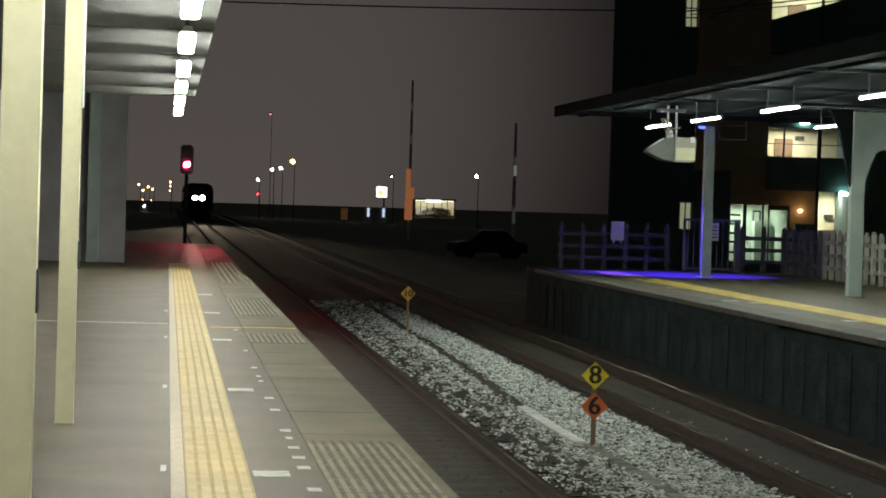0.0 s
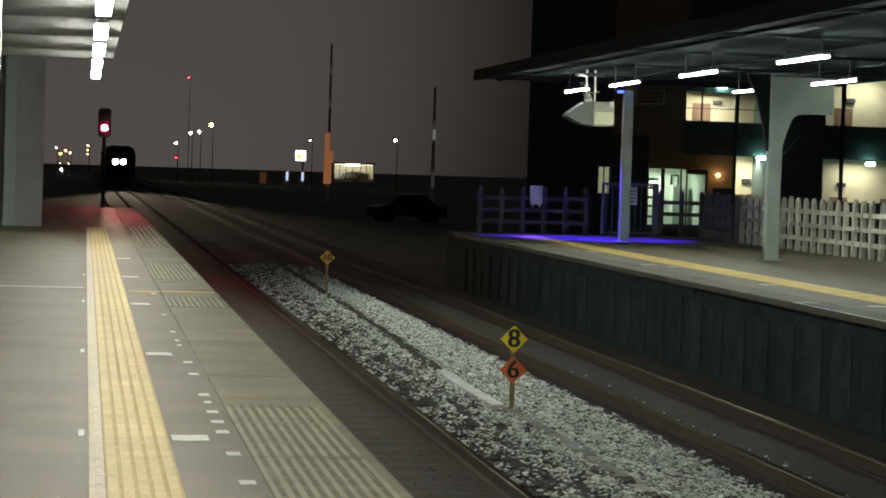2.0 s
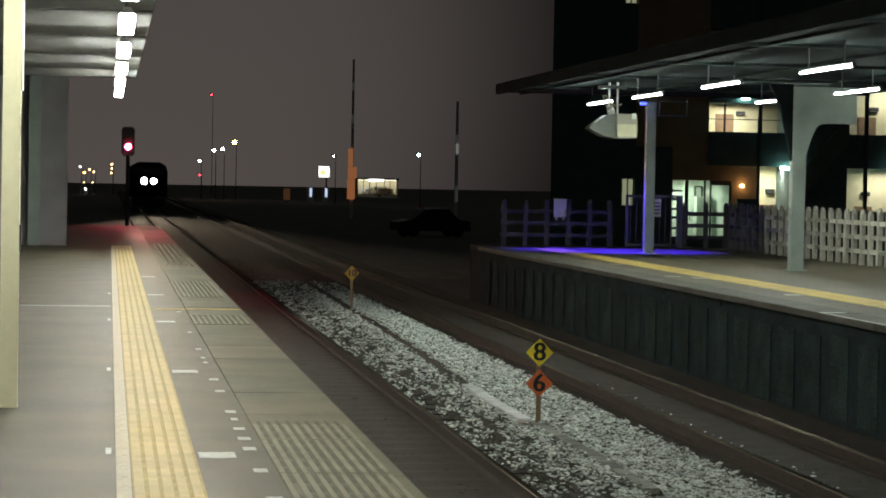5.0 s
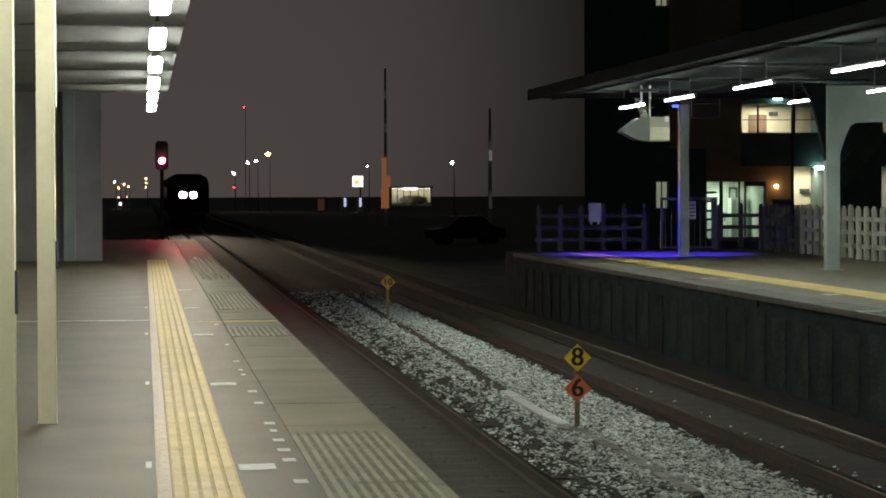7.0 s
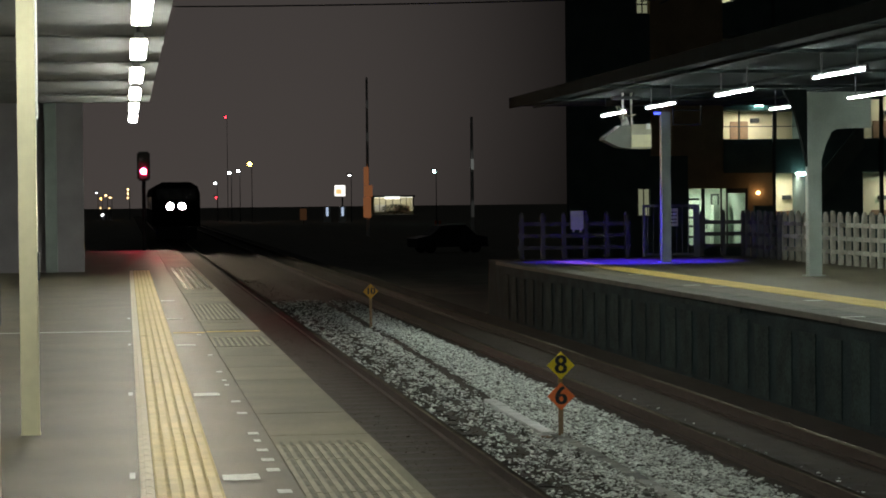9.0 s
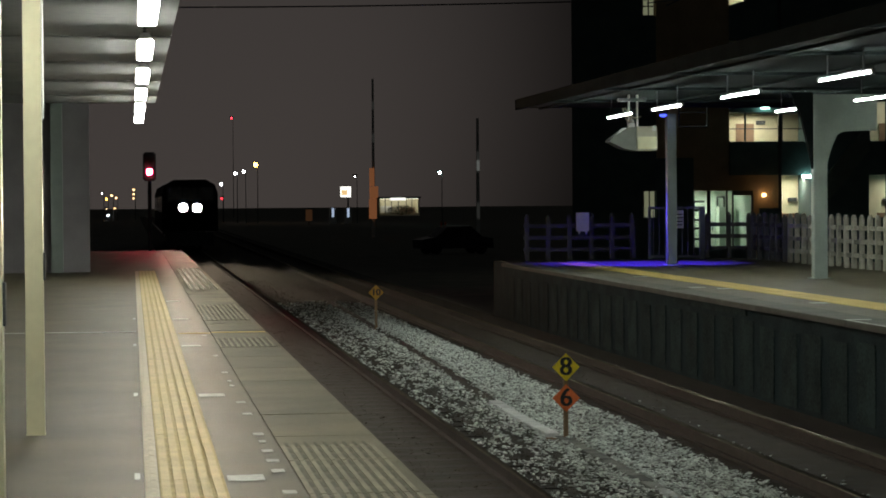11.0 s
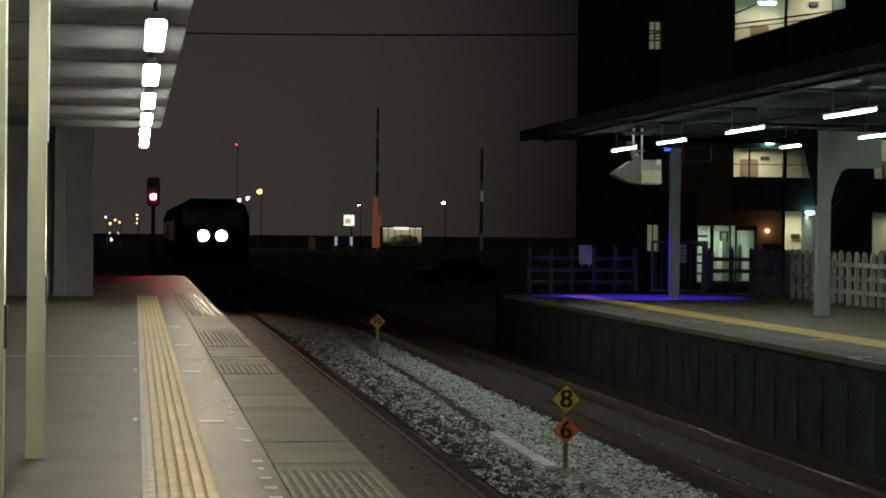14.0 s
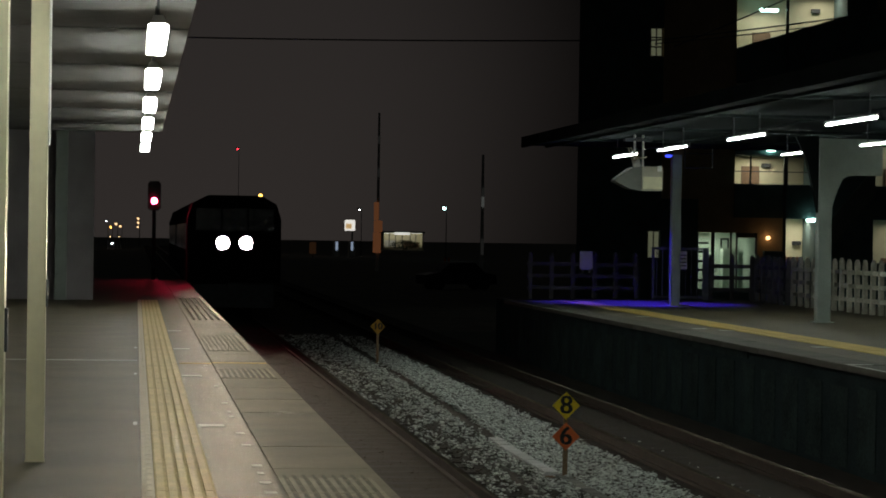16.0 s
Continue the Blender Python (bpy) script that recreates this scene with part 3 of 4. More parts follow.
box(bm, 0.095, 0.455, -0.262, -0.252, 0.03, 0.26, bevel=0.003)
part("face_plate", bm, CREAM_POST, hood, "brighter cream face plate")

frame_sign = empty("hanging_frame", pose(11.75, 49.7, 2.92), "empty dark hanging sign frame under the canopy", "frame")
for a, b in (((-0.3, 0), (0.3, 0)), ((-0.3, 0.3), (0.3, 0.3)), ((-0.3, 0), (-0.3, 0.42)), ((0.3, 0), (0.3, 0.42))):
    bm = bmesh.new()
    rod(bm, (a[0], 0, a[1]), (b[0], 0, b[1]), 0.018, sides=8)
    part("bar", bm, STEEL_DARK, frame_sign)


# ---- fences ----
def fence_post_mesh(mat):
    bm = bmesh.new()
    box(bm, -0.05, 0.05, -0.05, 0.05, 0, 1.0, bevel=0.012)
    rod(bm, (0, 0, 0.99), (0, 0, 1.07), 0.062, 0.03, sides=10)
    return mesh_of("fence_post", bm, mat)


def fence(name, start, step, count, mat, label):
    f = empty(name, pose(start[0], start[1], 0), label, "fence")
    mesh = fence_post_mesh(mat)
    length = (count - 1) * Vector(step).length
    turn = math.degrees(math.atan2(step[1], step[0]))
    bm = bmesh.new()
    box(bm, -0.08, length + 0.08, -0.03, 0.03, -0.045, 0.045, bevel=0.012)
    rail_mesh = mesh_of("fence_rail", bm, mat)
    for i in range(count):
        piece("fence_post", mesh, f, pose(step[0] * i + random.uniform(-0.01, 0.01), step[1] * i, random.uniform(-0.03, 0.02), random.uniform(-1, 1), random.uniform(-1, 1), 0))
    for z in (0.26, 0.53, 0.80):
        piece("fence_rail", rail_mesh, f, pose(0, 0.0, z, 0, 0, turn))
    return f


# the far platform's last strip carries the end fence
solid("platform_end", [(8.36, 14.8, 52.855, 55.0, -1.40, -0.004)], ASPHALT, far)
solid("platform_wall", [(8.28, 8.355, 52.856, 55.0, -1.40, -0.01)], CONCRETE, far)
fence("end_fence", (8.93, 54.25), (0.494, 0), 6, UNLIT_WOOD, "weathered post and rail fence at platform end, toned unlit")
fence("end_fence", (13.15, 54.25), (0.49, 0), 3, UNLIT_WOOD, "short post and rail fence beside gate, toned unlit")
fence("side_fence", (14.1, 53.7), (0.004, -0.5), 6, UNLIT_WOOD, "end of the fence along the platform back, toned unlit")
fence("side_fence", (14.124, 50.7), (0.004, -0.5), 32, LIT_WOOD, "weathered post fence along the platform back, toned lamplit")

gate = empty("gate", pose(11.75, 54.2, 0), "dark blue framed steel gate between fences", "gate")
for x0, x1, z0, z1 in ((0.0, 0.06, 0.0, 1.22), (1.21, 1.33, 0.0, 1.22), (0.06, 1.21, 1.16, 1.22), (0.06, 1.21, 0.05, 0.10), (0.62, 0.67, 0.10, 1.16)):
    bm = bmesh.new()
    box(bm, x0, x1, -0.025, 0.025, z0, z1, bevel=0.006)
    part("gate_frame", bm, GATE_PAINT, gate)
for i in range(9):
    if i == 4:
        continue
    bm = bmesh.new()
    rod(bm, (0.12 + 0.135 * i, 0, 0.10), (0.12 + 0.135 * i, 0, 1.16), 0.01, sides=6)
    part("gate_bar", bm, GATE_PAINT, gate)
bm = bmesh.new()
box(bm, 0.63, 0.82, -0.04, -0.028, 0.72, 1.13, bevel=0.003)
notice = part("notice", bm, PAPER, gate, "pale notice sheet with writing")
for k in range(4):
    bm = bmesh.new()
    box(bm, 0.66, 0.79, -0.044, -0.041, 1.03 - 0.08 * k, 1.05 - 0.08 * k)
    part("writing_bar", bm, SIGN_BLACK, notice)

board = empty("notice_board", pose(10.06, 54.15, 0.61), "white notice board on the dark fence", "board")
bm = bmesh.new()
box(bm, 0, 0.30, -0.02, 0.02, 0.06, 0.49, bevel=0.012)
part("panel", bm, PAPER, board)
for x in (0.05, 0.21):
    bm = bmesh.new()
    box(bm, x, x + 0.04, -0.02, 0.02, 0.0, 0.06, bevel=0.004)
    part("foot", bm, PAPER, board)


# ---- stop markers between the tracks ----
def marker(x, y, plates, base):
    words = " and ".join(p[0] for p in plates)
    s = empty("stop_marker", pose(x, y, base), "wooden stake with diamond stop marker " + words, "sign", "stop markers")
    top = plates[0][1] - base
    bm = bmesh.new()
    box(bm, -0.026, 0.026, 0.0, 0.04, -0.1, top - 0.02, bevel=0.004)
    part("stake", bm, SIGN_POST, s)
    bm = bmesh.new()
    box(bm, -0.22, 0.2, -0.05, 0.1, -0.02, 0.025, bevel=0.006)
    part("foot_board", bm, SIGN_POST, s, "dark wooden foot board")
    for text, z, mat in plates:
        bm = bmesh.new()
        r = 0.158
        prism(bm, [(-r, 0), (0, r), (r, 0), (0, -r)], 0.008, Matrix.Translation((0, -0.012, z - base)))
        plate = part("plate", bm, mat, s, "diamond plate with number " + text)
        cu = bpy.data.curves.new("number", "FONT")
        cu.body, cu.size, cu.align_x, cu.align_y, cu.extrude, cu.offset = text, 0.29 if len(text) == 1 else 0.19, "CENTER", "CENTER", 0.002, 0.0
        ob = new("number", cu)
        me = bpy.data.meshes.new_from_object(ob.evaluated_get(bpy.context.evaluated_depsgraph_get()))
        bpy.data.objects.remove(ob)
        me.materials.clear()
        me.materials.append(SIGN_BLACK)
        heavy = bmesh.new()
        for k, shift in enumerate((-0.008, 0.0, 0.008)):
            me.transform(Matrix.Translation((shift, 0, 0.0004 * k)))
            heavy.from_mesh(me)
            me.transform(Matrix.Translation((-shift, 0, -0.0004 * k)))
        heavy.to_mesh(me)
        heavy.free()
        n = new("number", me)
        n.parent = plate
        n.matrix_basis = pose(0, -0.0145, z - base, 90, 0, 0)
    return s


marker(4.85, 26.8, [("8", -0.48, SIGN_YELLOW), ("6", -0.83, SIGN_ORANGE)], -1.305)
marker(4.91, 48.75, [("10", -0.46, SIGN_AMBER)], -1.25)

def hollow(x, y):
    """How far the ground between the tracks lies lower along the near stretch."""
    return 0.10 * np.clip((38 - y) / 8, 0, 1) * np.clip((0.78 - np.abs(x - 4.75)) / 0.3, 0, 1)


trough = empty("cable_trough", pose(0, 0, 0), "concrete cable trough with lids in the ballast", "trough", kind="structure")
bm = bmesh.new()
box(bm, -0.08, 0.08, 0.003, 0.497, -0.12, 0, bevel=0.006)
lid = mesh_of("trough_lid", bm, TROUGH)
toned_lid = lid.copy()
toned_lid.materials.clear()
toned_lid.materials.append(TROUGH_DIRT_SHADE)


def lane(y):
    """The trough's line in the ballast."""
    return 4.74 + 0.015 * np.sin(y * 0.6) + 0.10 * (y < 26.7) + np.maximum(0, y - 34) * 0.012


for i in range(72):
    y = 16.0 + 0.5 * i
    if y < 26.9 and random.random() < 0.15:
        continue
    # beyond 31.5 m the dirty tone also stands in for shade in the groove
    z = -1.15 if 26.9 < y < 31.5 else (-1.175 if y < 26.9 else -1.235)
    piece("trough_lid", lid if 26.9 < y < 31.5 else toned_lid, trough, pose(float(lane(y)), y, z - float(hollow(4.7, y)) + random.uniform(-0.0015, 0.0015), random.uniform(-0.1, 0.1), random.uniform(-0.4, 0.4), random.uniform(-0.6, 0.6)))


# ---- ballast ----
def stones(name, count, spot, size, mat, label):
    """Many small broken stones as one joined mesh. spot(n) gives n places."""
    base = bmesh.new()
    bmesh.ops.create_icosphere(base, subdivisions=1, radius=1.0)
    base.verts.ensure_lookup_table()
    v0 = np.array([v.co[:] for v in base.verts])
    f0 = np.array([[v.index for v in f.verts] for f in base.faces])
    base.free()
    rng = np.random.default_rng(7)
    places = spot(rng, count)
    n = len(places)
    r = size * np.exp(rng.normal(0, 0.28, n))
    stretch = rng.uniform(0.6, 1.4, (n, 1, 3)) * np.array([1.1, 1, 0.42])
    jag = rng.uniform(0.5, 1.28, (n, len(v0), 1))
    spin, tip = rng.uniform(0, 2 * np.pi, n), rng.uniform(-0.35, 0.35, n)
    v = v0[None] * stretch * jag * r[:, None, None]
    c, s = np.cos(tip)[:, None], np.sin(tip)[:, None]
    v = np.stack([v[..., 0], c * v[..., 1] - s * v[..., 2], s * v[..., 1] + c * v[..., 2]], -1)
    c, s = np.cos(spin)[:, None], np.sin(spin)[:, None]
    v = np.stack([c * v[..., 0] - s * v[..., 1], s * v[..., 0] + c * v[..., 1], v[..., 2]], -1) + places[:, None]
    faces = f0[None] + (np.arange(n) * len(v0))[:, None, None]
    me = bpy.data.meshes.new(name)
    me.from_pydata(v.reshape(-1, 3).tolist(), [], faces.reshape(-1, 3).tolist())
    me.materials.append(mat)
    return tagged(new(name, me), label, "ballast", kind="stuff")


def pale_spot(rng, n):
    y = 16 + 46 * rng.random(n) ** 1.25
    x = rng.uniform(3.6, 5.85, n)
    z = -1.232 + 0.045 * np.cos((x - 4.7) * 1.5) + rng.uniform(-0.03, 0.03, n) - hollow(x, y)
    # thin along the near rail and in patches, thick in the middle
    patch = np.array([noise.noise((a * 5.0, b * 3.0, 0)) for a, b in zip(x, y)])
    thick = np.clip((x - 4.22) / 0.72, 0.03, 1) ** 1.6 * np.clip((5.85 - x) / 0.32, 0, 1) * np.clip((57 - y) / 11, 0, 1) + 0.8 * patch
    clear = np.where(y < 26.7, 0.10, np.where(y < 31.5, 0.09, 0.12)) + 0.02 * np.sin(y * 3.1)
    keep = (rng.random(n) < thick) & ((np.abs(x - lane(y)) > clear) | (rng.random(n) < 0.015))
    # a few strays between the rails of the far track
    stray = (rng.random(n) < 0.0025) & (y < 32)
    x = np.where(stray, 6.16 + 0.45 * rng.random(n) ** 2, x)
    z = np.where(stray, -1.245, z)
    return np.c_[x, y, z][keep | stray]


def dark_spot(rng, n):
    y = 14 + 66 * rng.random(n) ** 1.6
    x = rng.uniform(1.5, 8.2, n)
    z = -1.256 + rng.uniform(-0.008, 0.006, n) + 0.03 * (np.abs(x - 4.7) < 1.0) - hollow(x, y)
    return np.c_[x, y, z]


bm = bmesh.new()
across = [(1.34, -1.25), (3.6, -1.255), (4.1, -1.235), (4.4, -1.225), (4.7, -1.215), (5.0, -1.225), (5.3, -1.235), (5.8, -1.255), (8.2, -1.25)]
along = (-8, 30, 32, 34, 36, 38, 420)
top = [[bm.verts.new((x, y, z - float(hollow(x, y)))) for x, z in across] for y in along]
low = [[bm.verts.new((x, y, -1.40)) for x, z in across] for y in along]
for j in range(len(along) - 1):
    for i in range(len(across) - 1):
        bm.faces.new((top[j][i], top[j][i + 1], top[j + 1][i + 1], top[j + 1][i]))
        bm.faces.new((low[j][i], low[j + 1][i], low[j + 1][i + 1], low[j][i + 1]))
    for i in (0, len(across) - 1):
        bm.faces.new((top[j][i], top[j + 1][i], low[j + 1][i], low[j][i]))
for j in (0, len(along) - 1):
    for i in range(len(across) - 1):
        bm.faces.new((top[j][i], low[j][i], low[j][i + 1], top[j][i + 1]))
thing("track_bed", bm, BED_SOIL, "dark brown ballast bed of both tracks", "track bed", kind="structure")
stones("pale_ballast", 190000, pale_spot, 0.0175, BALLAST_PALE, "pale broken limestone ballast between the tracks")
stones("brown_ballast", 42000, dark_spot, 0.0105, BALLAST_DARK, "dark rusty ballast under the tracks")
bm = bmesh.new()
box(bm, -1.0, 1.0, -0.11, 0.11, -0.15, 0, bevel=0.015)
sleeper = mesh_of("sleeper", bm, SLEEPER)
for centre in TRACKS:
    bed = empty("sleepers", pose(centre, 0, 0), "concrete sleepers half buried in ballast", "sleepers", kind="structure")
    for i in range(75):
        piece("sleeper", sleeper, bed, pose(0, 14 + 0.62 * i, RAIL - 0.163, 0, 0, random.uniform(-0.6, 0.6)))


# ---- apartment building behind the far platform ----
def building():
    b = empty("apartment_building", pose(0, 100, 0), "brown and dark apartment building with lit corridors", "building")
    # openings: x0, x1, z0, z1, depth
    for span in ((18.5, 21.45, 0, 0.4, -1.4, 14), (22.05, 23.65, 0, 0.4, -1.4, 3.1), (21.45, 22.05, 0, 0.4, -1.4, 0.55), (21.45, 22.05, 0, 0.4, 1.75, 9.1),
                 (21.45, 22.05, 0, 0.4, 10.35, 14)):
        solid("wall", [span], DARK_WALL, b)
    for span in ((22.05, 25.2, -0.05, 0.4, 3.1, 14), (26.25, 27.35, -0.02, 0.4, -1.4, 3.1), (23.65, 26.25, -0.02, 0.4, 1.7, 3.1)):
        solid("wall", [span], BROWN_WALL, b, "brown rendered wall")
    solid("parapet", [(25.2, 40, -0.15, 0.1, 2.35, 3.78)], DARK_WALL, b)
    solid("parapet", [(27.35, 40, -0.15, 0.1, -1.4, 0.5)], DARK_WALL, b)
    solid("parapet", [(25.2, 31.6, -0.15, 0.1, 5.02, 7.0)], DARK_WALL, b)
    solid("parapet", [(31.6, 40, -0.15, 0.1, 6.15, 7.0)], DARK_WALL, b)
    bm = bmesh.new()
    prism(bm, [(25.2, 8.2), (25.2, 9.55), (30.0, 11.05), (30.0, 8.2)], 0.25, Matrix.Translation((0, -0.15, 0)))
    part("parapet", bm, DARK_WALL, b, "dark parapet with a sloping top")
    solid("parapet", [(30.0, 40, -0.15, -0.102, 8.2, 11.3)], DARK_WALL, b)
    solid("pier", [(28.75, 31.3, -0.1, 1.9, -1.4, 5.6)], DARK_WALL, b)
    solid("pier", [(30.0, 31.3, -0.1, 1.9, 9.4, 14)], DARK_WALL, b)
    for x0, x1, z in ((25.2, 40, 2.35), (25.2, 31.6, 5.02), (31.6, 40, 6.15), (25.2, 40, 8.2), (25.2, 40, 12.2)):
        solid("slab", [(x0, x1, 0.1, 2.0, z, z + 0.2)], DARK_WALL, b)
    solid("roof", [(18.5, 40, -0.3, 10, 14, 14.3)], DARK_WALL, b)
    for z0, z1 in ((-1.4, 2.35), (2.55, 6.15), (6.35, 8.2), (8.4, 12.2)):
        solid("corridor_wall", [(25.2 if z0 > 0 else 27.35, 40, 2.0, 2.2, z0, z1)], CREAM_WALL, b, "lit cream corridor wall")
        solid("corridor_end", [(25.2 if z0 > 0 else 27.35, 25.3 if z0 > 0 else 27.45, 0.4, 2.0, z0, z1)], CREAM_WALL, b)
    for x, z in ((26.0, 2.6), (32.4, 2.6), (26.4, 8.4), (28.2, 8.4), (27.9, -1.3), (32.3, -1.3), (34.9, 2.6), (34.6, -1.3)):
        solid("flat_door", [(x, x + 0.8, 1.94, 2.0, z, z + 2.0)], BROWN_DOOR, b, "brown flat door", bevel=0.01)
    for x, z in ((26.9, 4.55), (29.0, 11.3), (28.3, 1.2), (32.9, 4.85), (32.6, 1.15)):
        solid("meter_box", [(x, x + 0.38, 1.85, 2.0, z, z + 0.18)], STEEL_DARK, b, "dark meter box", bevel=0.01)
    solid("drain_pipe", [(32.0, 32.16, -0.25, -0.15, -1.4, 6.4)], STEEL_DARK, b, "dark drain pipe")
    # outside stair: a dark slanted side wall
    bm = bmesh.new()
    prism(bm, [(28.75, 0.4), (28.75, 1.6), (31.3, 4.6), (31.3, 3.4)], 0.15, Matrix.Translation((0, -0.3, 0)))
    part("stair_side", bm, STAIR, b, "grey slanted stair side")
    for x in (25.9, 27.5, 29.4):
        solid("corridor_post", [(x - 0.03, x + 0.03, -0.05, 0.05, 3.78, 5.02)], STEEL_DARK, b)
    solid("drain_pipe", [(27.30, 27.42, -0.25, -0.15, -1.4, 14)], STEEL_DARK, b, "dark drain pipe")
    solid("handrail", [(25.2, 30.0, -0.06, -0.02, 4.30, 4.34)], STEEL_DARK, b)
    # glazed lobby
    solid("lobby_wall", [(23.3, 26.6, 4.0, 4.2, -1.4, 1.7), (23.3, 23.5, 0.4, 4.0, -1.4, 1.7), (26.4, 26.6, 0.4, 4.0, -1.4, 1.7)], LOBBY_WALL, b, "pale green lobby wall")
    solid("lobby_floor", [(23.5, 26.4, 0.4, 4.0, -1.4, -1.2)], COPING, b)
    solid("lobby_ceiling", [(23.3, 26.6, 0.4, 4.2, 1.7, 1.9)], CASING, b)
    for x in (23.65, 24.35, 25.1, 25.35, 26.19):
        solid("door_frame", [(x, x + 0.06, 0.1, 0.2, -1.2, 1.7)], STEEL_DARK, b)
    solid("door_frame", [(24.27, 24.35, 0.1, 0.2, -1.2, 1.7)], STEEL_DARK, b)
    solid("door_frame", [(25.41, 26.19, 0.1, 0.2, 1.50, 1.7)], STEEL_DARK, b)
    solid("door_handle", [(24.46, 24.49, 0.05, 0.1, 0.0, 0.4)], STEEL_DARK, b)
    for z in (-0.4, 0.05, 0.42, 0.82, 1.2):
        solid("shelf_board", [(23.62, 24.24, 0.5, 0.8, z, z + 0.09)], STEEL_DARK, b, "dark shelf board behind glass")
    for z0, z1, x0, x1 in ((0.55, 0.62, 25.62, 25.98), (1.40, 1.46, 25.62, 25.98), (0.62, 1.40, 25.62, 25.67), (0.62, 1.40, 25.93, 25.98)):
        solid("picture_frame", [(x0, x1, 3.9, 3.98, z0, z1)], STEEL_DARK, b)
    solid("low_wall", [(23.65, 26.2, -0.3, -0.1, -1.4, -0.7)], DARK_WALL, b, "dark low wall before the lobby")
    solid("low_wall", [(26.4, 27.25, -0.6, -0.35, -1.4, 0.95)], DARK_WALL, b, "dark low wall beside the lobby")
    for x in (23.71, 24.41, 25.41):
        pane = solid("pane", [(x, x + (0.64 if x < 25 else 0.78), 0.145, 0.155, -1.2, 1.48)], GLASS, b)
        pane.visible_shadow = False
    solid("shelf", [(23.6, 24.2, 3.2, 3.6, -1.2, 1.2)], CASING, b, "pale shelf in the lobby")
    solid("cabinet", [(25.5, 26.2, 3.0, 3.6, -1.2, 1.0)], LOBBY_WALL, b)
    # lit windows, with bars
    for x0, x1, z0, z1, nx, nz in ((21.5, 22.0, 9.12, 10.32, 2, 3), (21.5, 22.0, 0.57, 1.73, 2, 1)):
        w = solid("window", [(x0 - 0.05, x1 + 0.05, 0.05, 0.12, z1, z1 + 0.06)], STEEL_DARK, b)
        solid("window_sill", [(x0 - 0.05, x1 + 0.05, 0.05, 0.12, z0 - 0.06, z0)], STEEL_DARK, w)
        for i in range(nx):
            for k in range(nz):
                sx, sz = (x1 - x0) / nx, (z1 - z0) / nz
                solid("pane", [(x0 + i * sx + 0.03, x0 + (i + 1) * sx - 0.03, 0.08, 0.10, z0 + k * sz + 0.03, z0 + (k + 1) * sz - 0.03)], WINDOW_GLOW, w, "lit curtained pane")
    for x, y, z, mat in ((26.70, -0.30, 5.24, LAMP_TEAL), (28.5, -0.28, 2.28, LAMP_TEAL), (26.55, 0.6, 11.25, LAMP_TEAL), (26.95, 0.6, 11.25, LAMP_TEAL), (33.35, -0.25, 2.18, LAMP_TEAL), (33.9, 0.6, 5.95, LAMP_TEAL), (26.68, -0.12, 1.5, LAMP_WARM)):
        bm = bmesh.new()
        r = 0.2 if mat is LAMP_TEAL else 0.09
        box(bm, x - r, x + r, y - 0.06, y + 0.06, z - 0.07, z + 0.07, bevel=0.03)
        part("corridor_lamp", bm, mat, b, "glowing lamp")
    return b


building()


# ---- town lights beyond the station ----
def street_lamp(az, el, y, mat, r, label, ground=-1.4):
    x, z = az * y, 1.43 + el * y
    s = empty("street_lamp", pose(x, y, ground), label, "street lamp", "distant street lamps")
    bm = bmesh.new()
    rod(bm, (0.25, 0.1, 0), (0.25, 0.1, z - ground + 0.2), 0.06, 0.035, sides=8)
    part("pole", bm, STEEL_DARK, s)
    bm = bmesh.new()
    box(bm, -0.3, 0.3, -0.15, 0.15, z - ground + 0.1, z - ground + 0.25, bevel=0.03)
    part("head", bm, STEEL_DARK, s)
    bm = bmesh.new()
    bmesh.ops.create_icosphere(bm, subdivisions=2, radius=r * 0.72)
    bmesh.ops.translate(bm, vec=(0, -0.05, z - ground), verts=bm.verts)
    part("bulb", bm, mat, s, "glowing bulb")


for az, el, y, mat, r, label in (
        (0.0510, 0.0148, 300, LAMP_SODIUM, 0.40, "orange sodium street lamp far down the line"),
        (0.0461, 0.0120, 310, LAMP_WHITE, 0.28, "white street lamp far down the line"),
        (0.0426, 0.0113, 310, LAMP_WHITE, 0.28, "white street lamp far down the line"),
        (0.0367, 0.0069, 320, LAMP_WHITE, 0.25, "white street lamp far down the line"),
        (0.0369, 0.0010, 320, LAMP_RED, 0.16, "small red lamp far down the line"),
        (0.0923, 0.0098, 290, LAMP_WHITE, 0.13, "small white street lamp beside lit sign"),
        (0.1279, 0.0111, 260, LAMP_TEAL, 0.27, "bluish street lamp beyond the fields"),
        (0.0412, 0.0342, 400, LAMP_RED, 0.22, "tall mast with a small red lamp"),
        (-0.0121, 0.0034, 360, LAMP_WHITE, 0.14, "small distant town lamp"), (-0.0082, 0.0024, 360, LAMP_WARM, 0.22, "small distant town lamp"),
        (-0.0064, 0.0015, 360, LAMP_WARM, 0.20, "small distant town lamp"), (-0.0103, 0.0010, 360, LAMP_SODIUM, 0.17, "small distant orange town lamp"),
        (-0.0104, -0.0029, 360, LAMP_WARM, 0.12, "small distant town lamp"), (-0.0069, -0.0029, 360, LAMP_WARM, 0.12, "small distant town lamp"),
        (-0.0097, -0.0056, 360, LAMP_WHITE, 0.20, "small distant town lamp"), (0.0008, 0.0047, 360, LAMP_WARM, 0.20, "small distant town lamp"),
        (0.0008, 0.0030, 361, LAMP_WARM, 0.18, "small distant town lamp"), (0.0007, 0.0012, 360, LAMP_WARM, 0.16, "small distant town lamp")):
    street_lamp(az, el, y, mat, r, label)

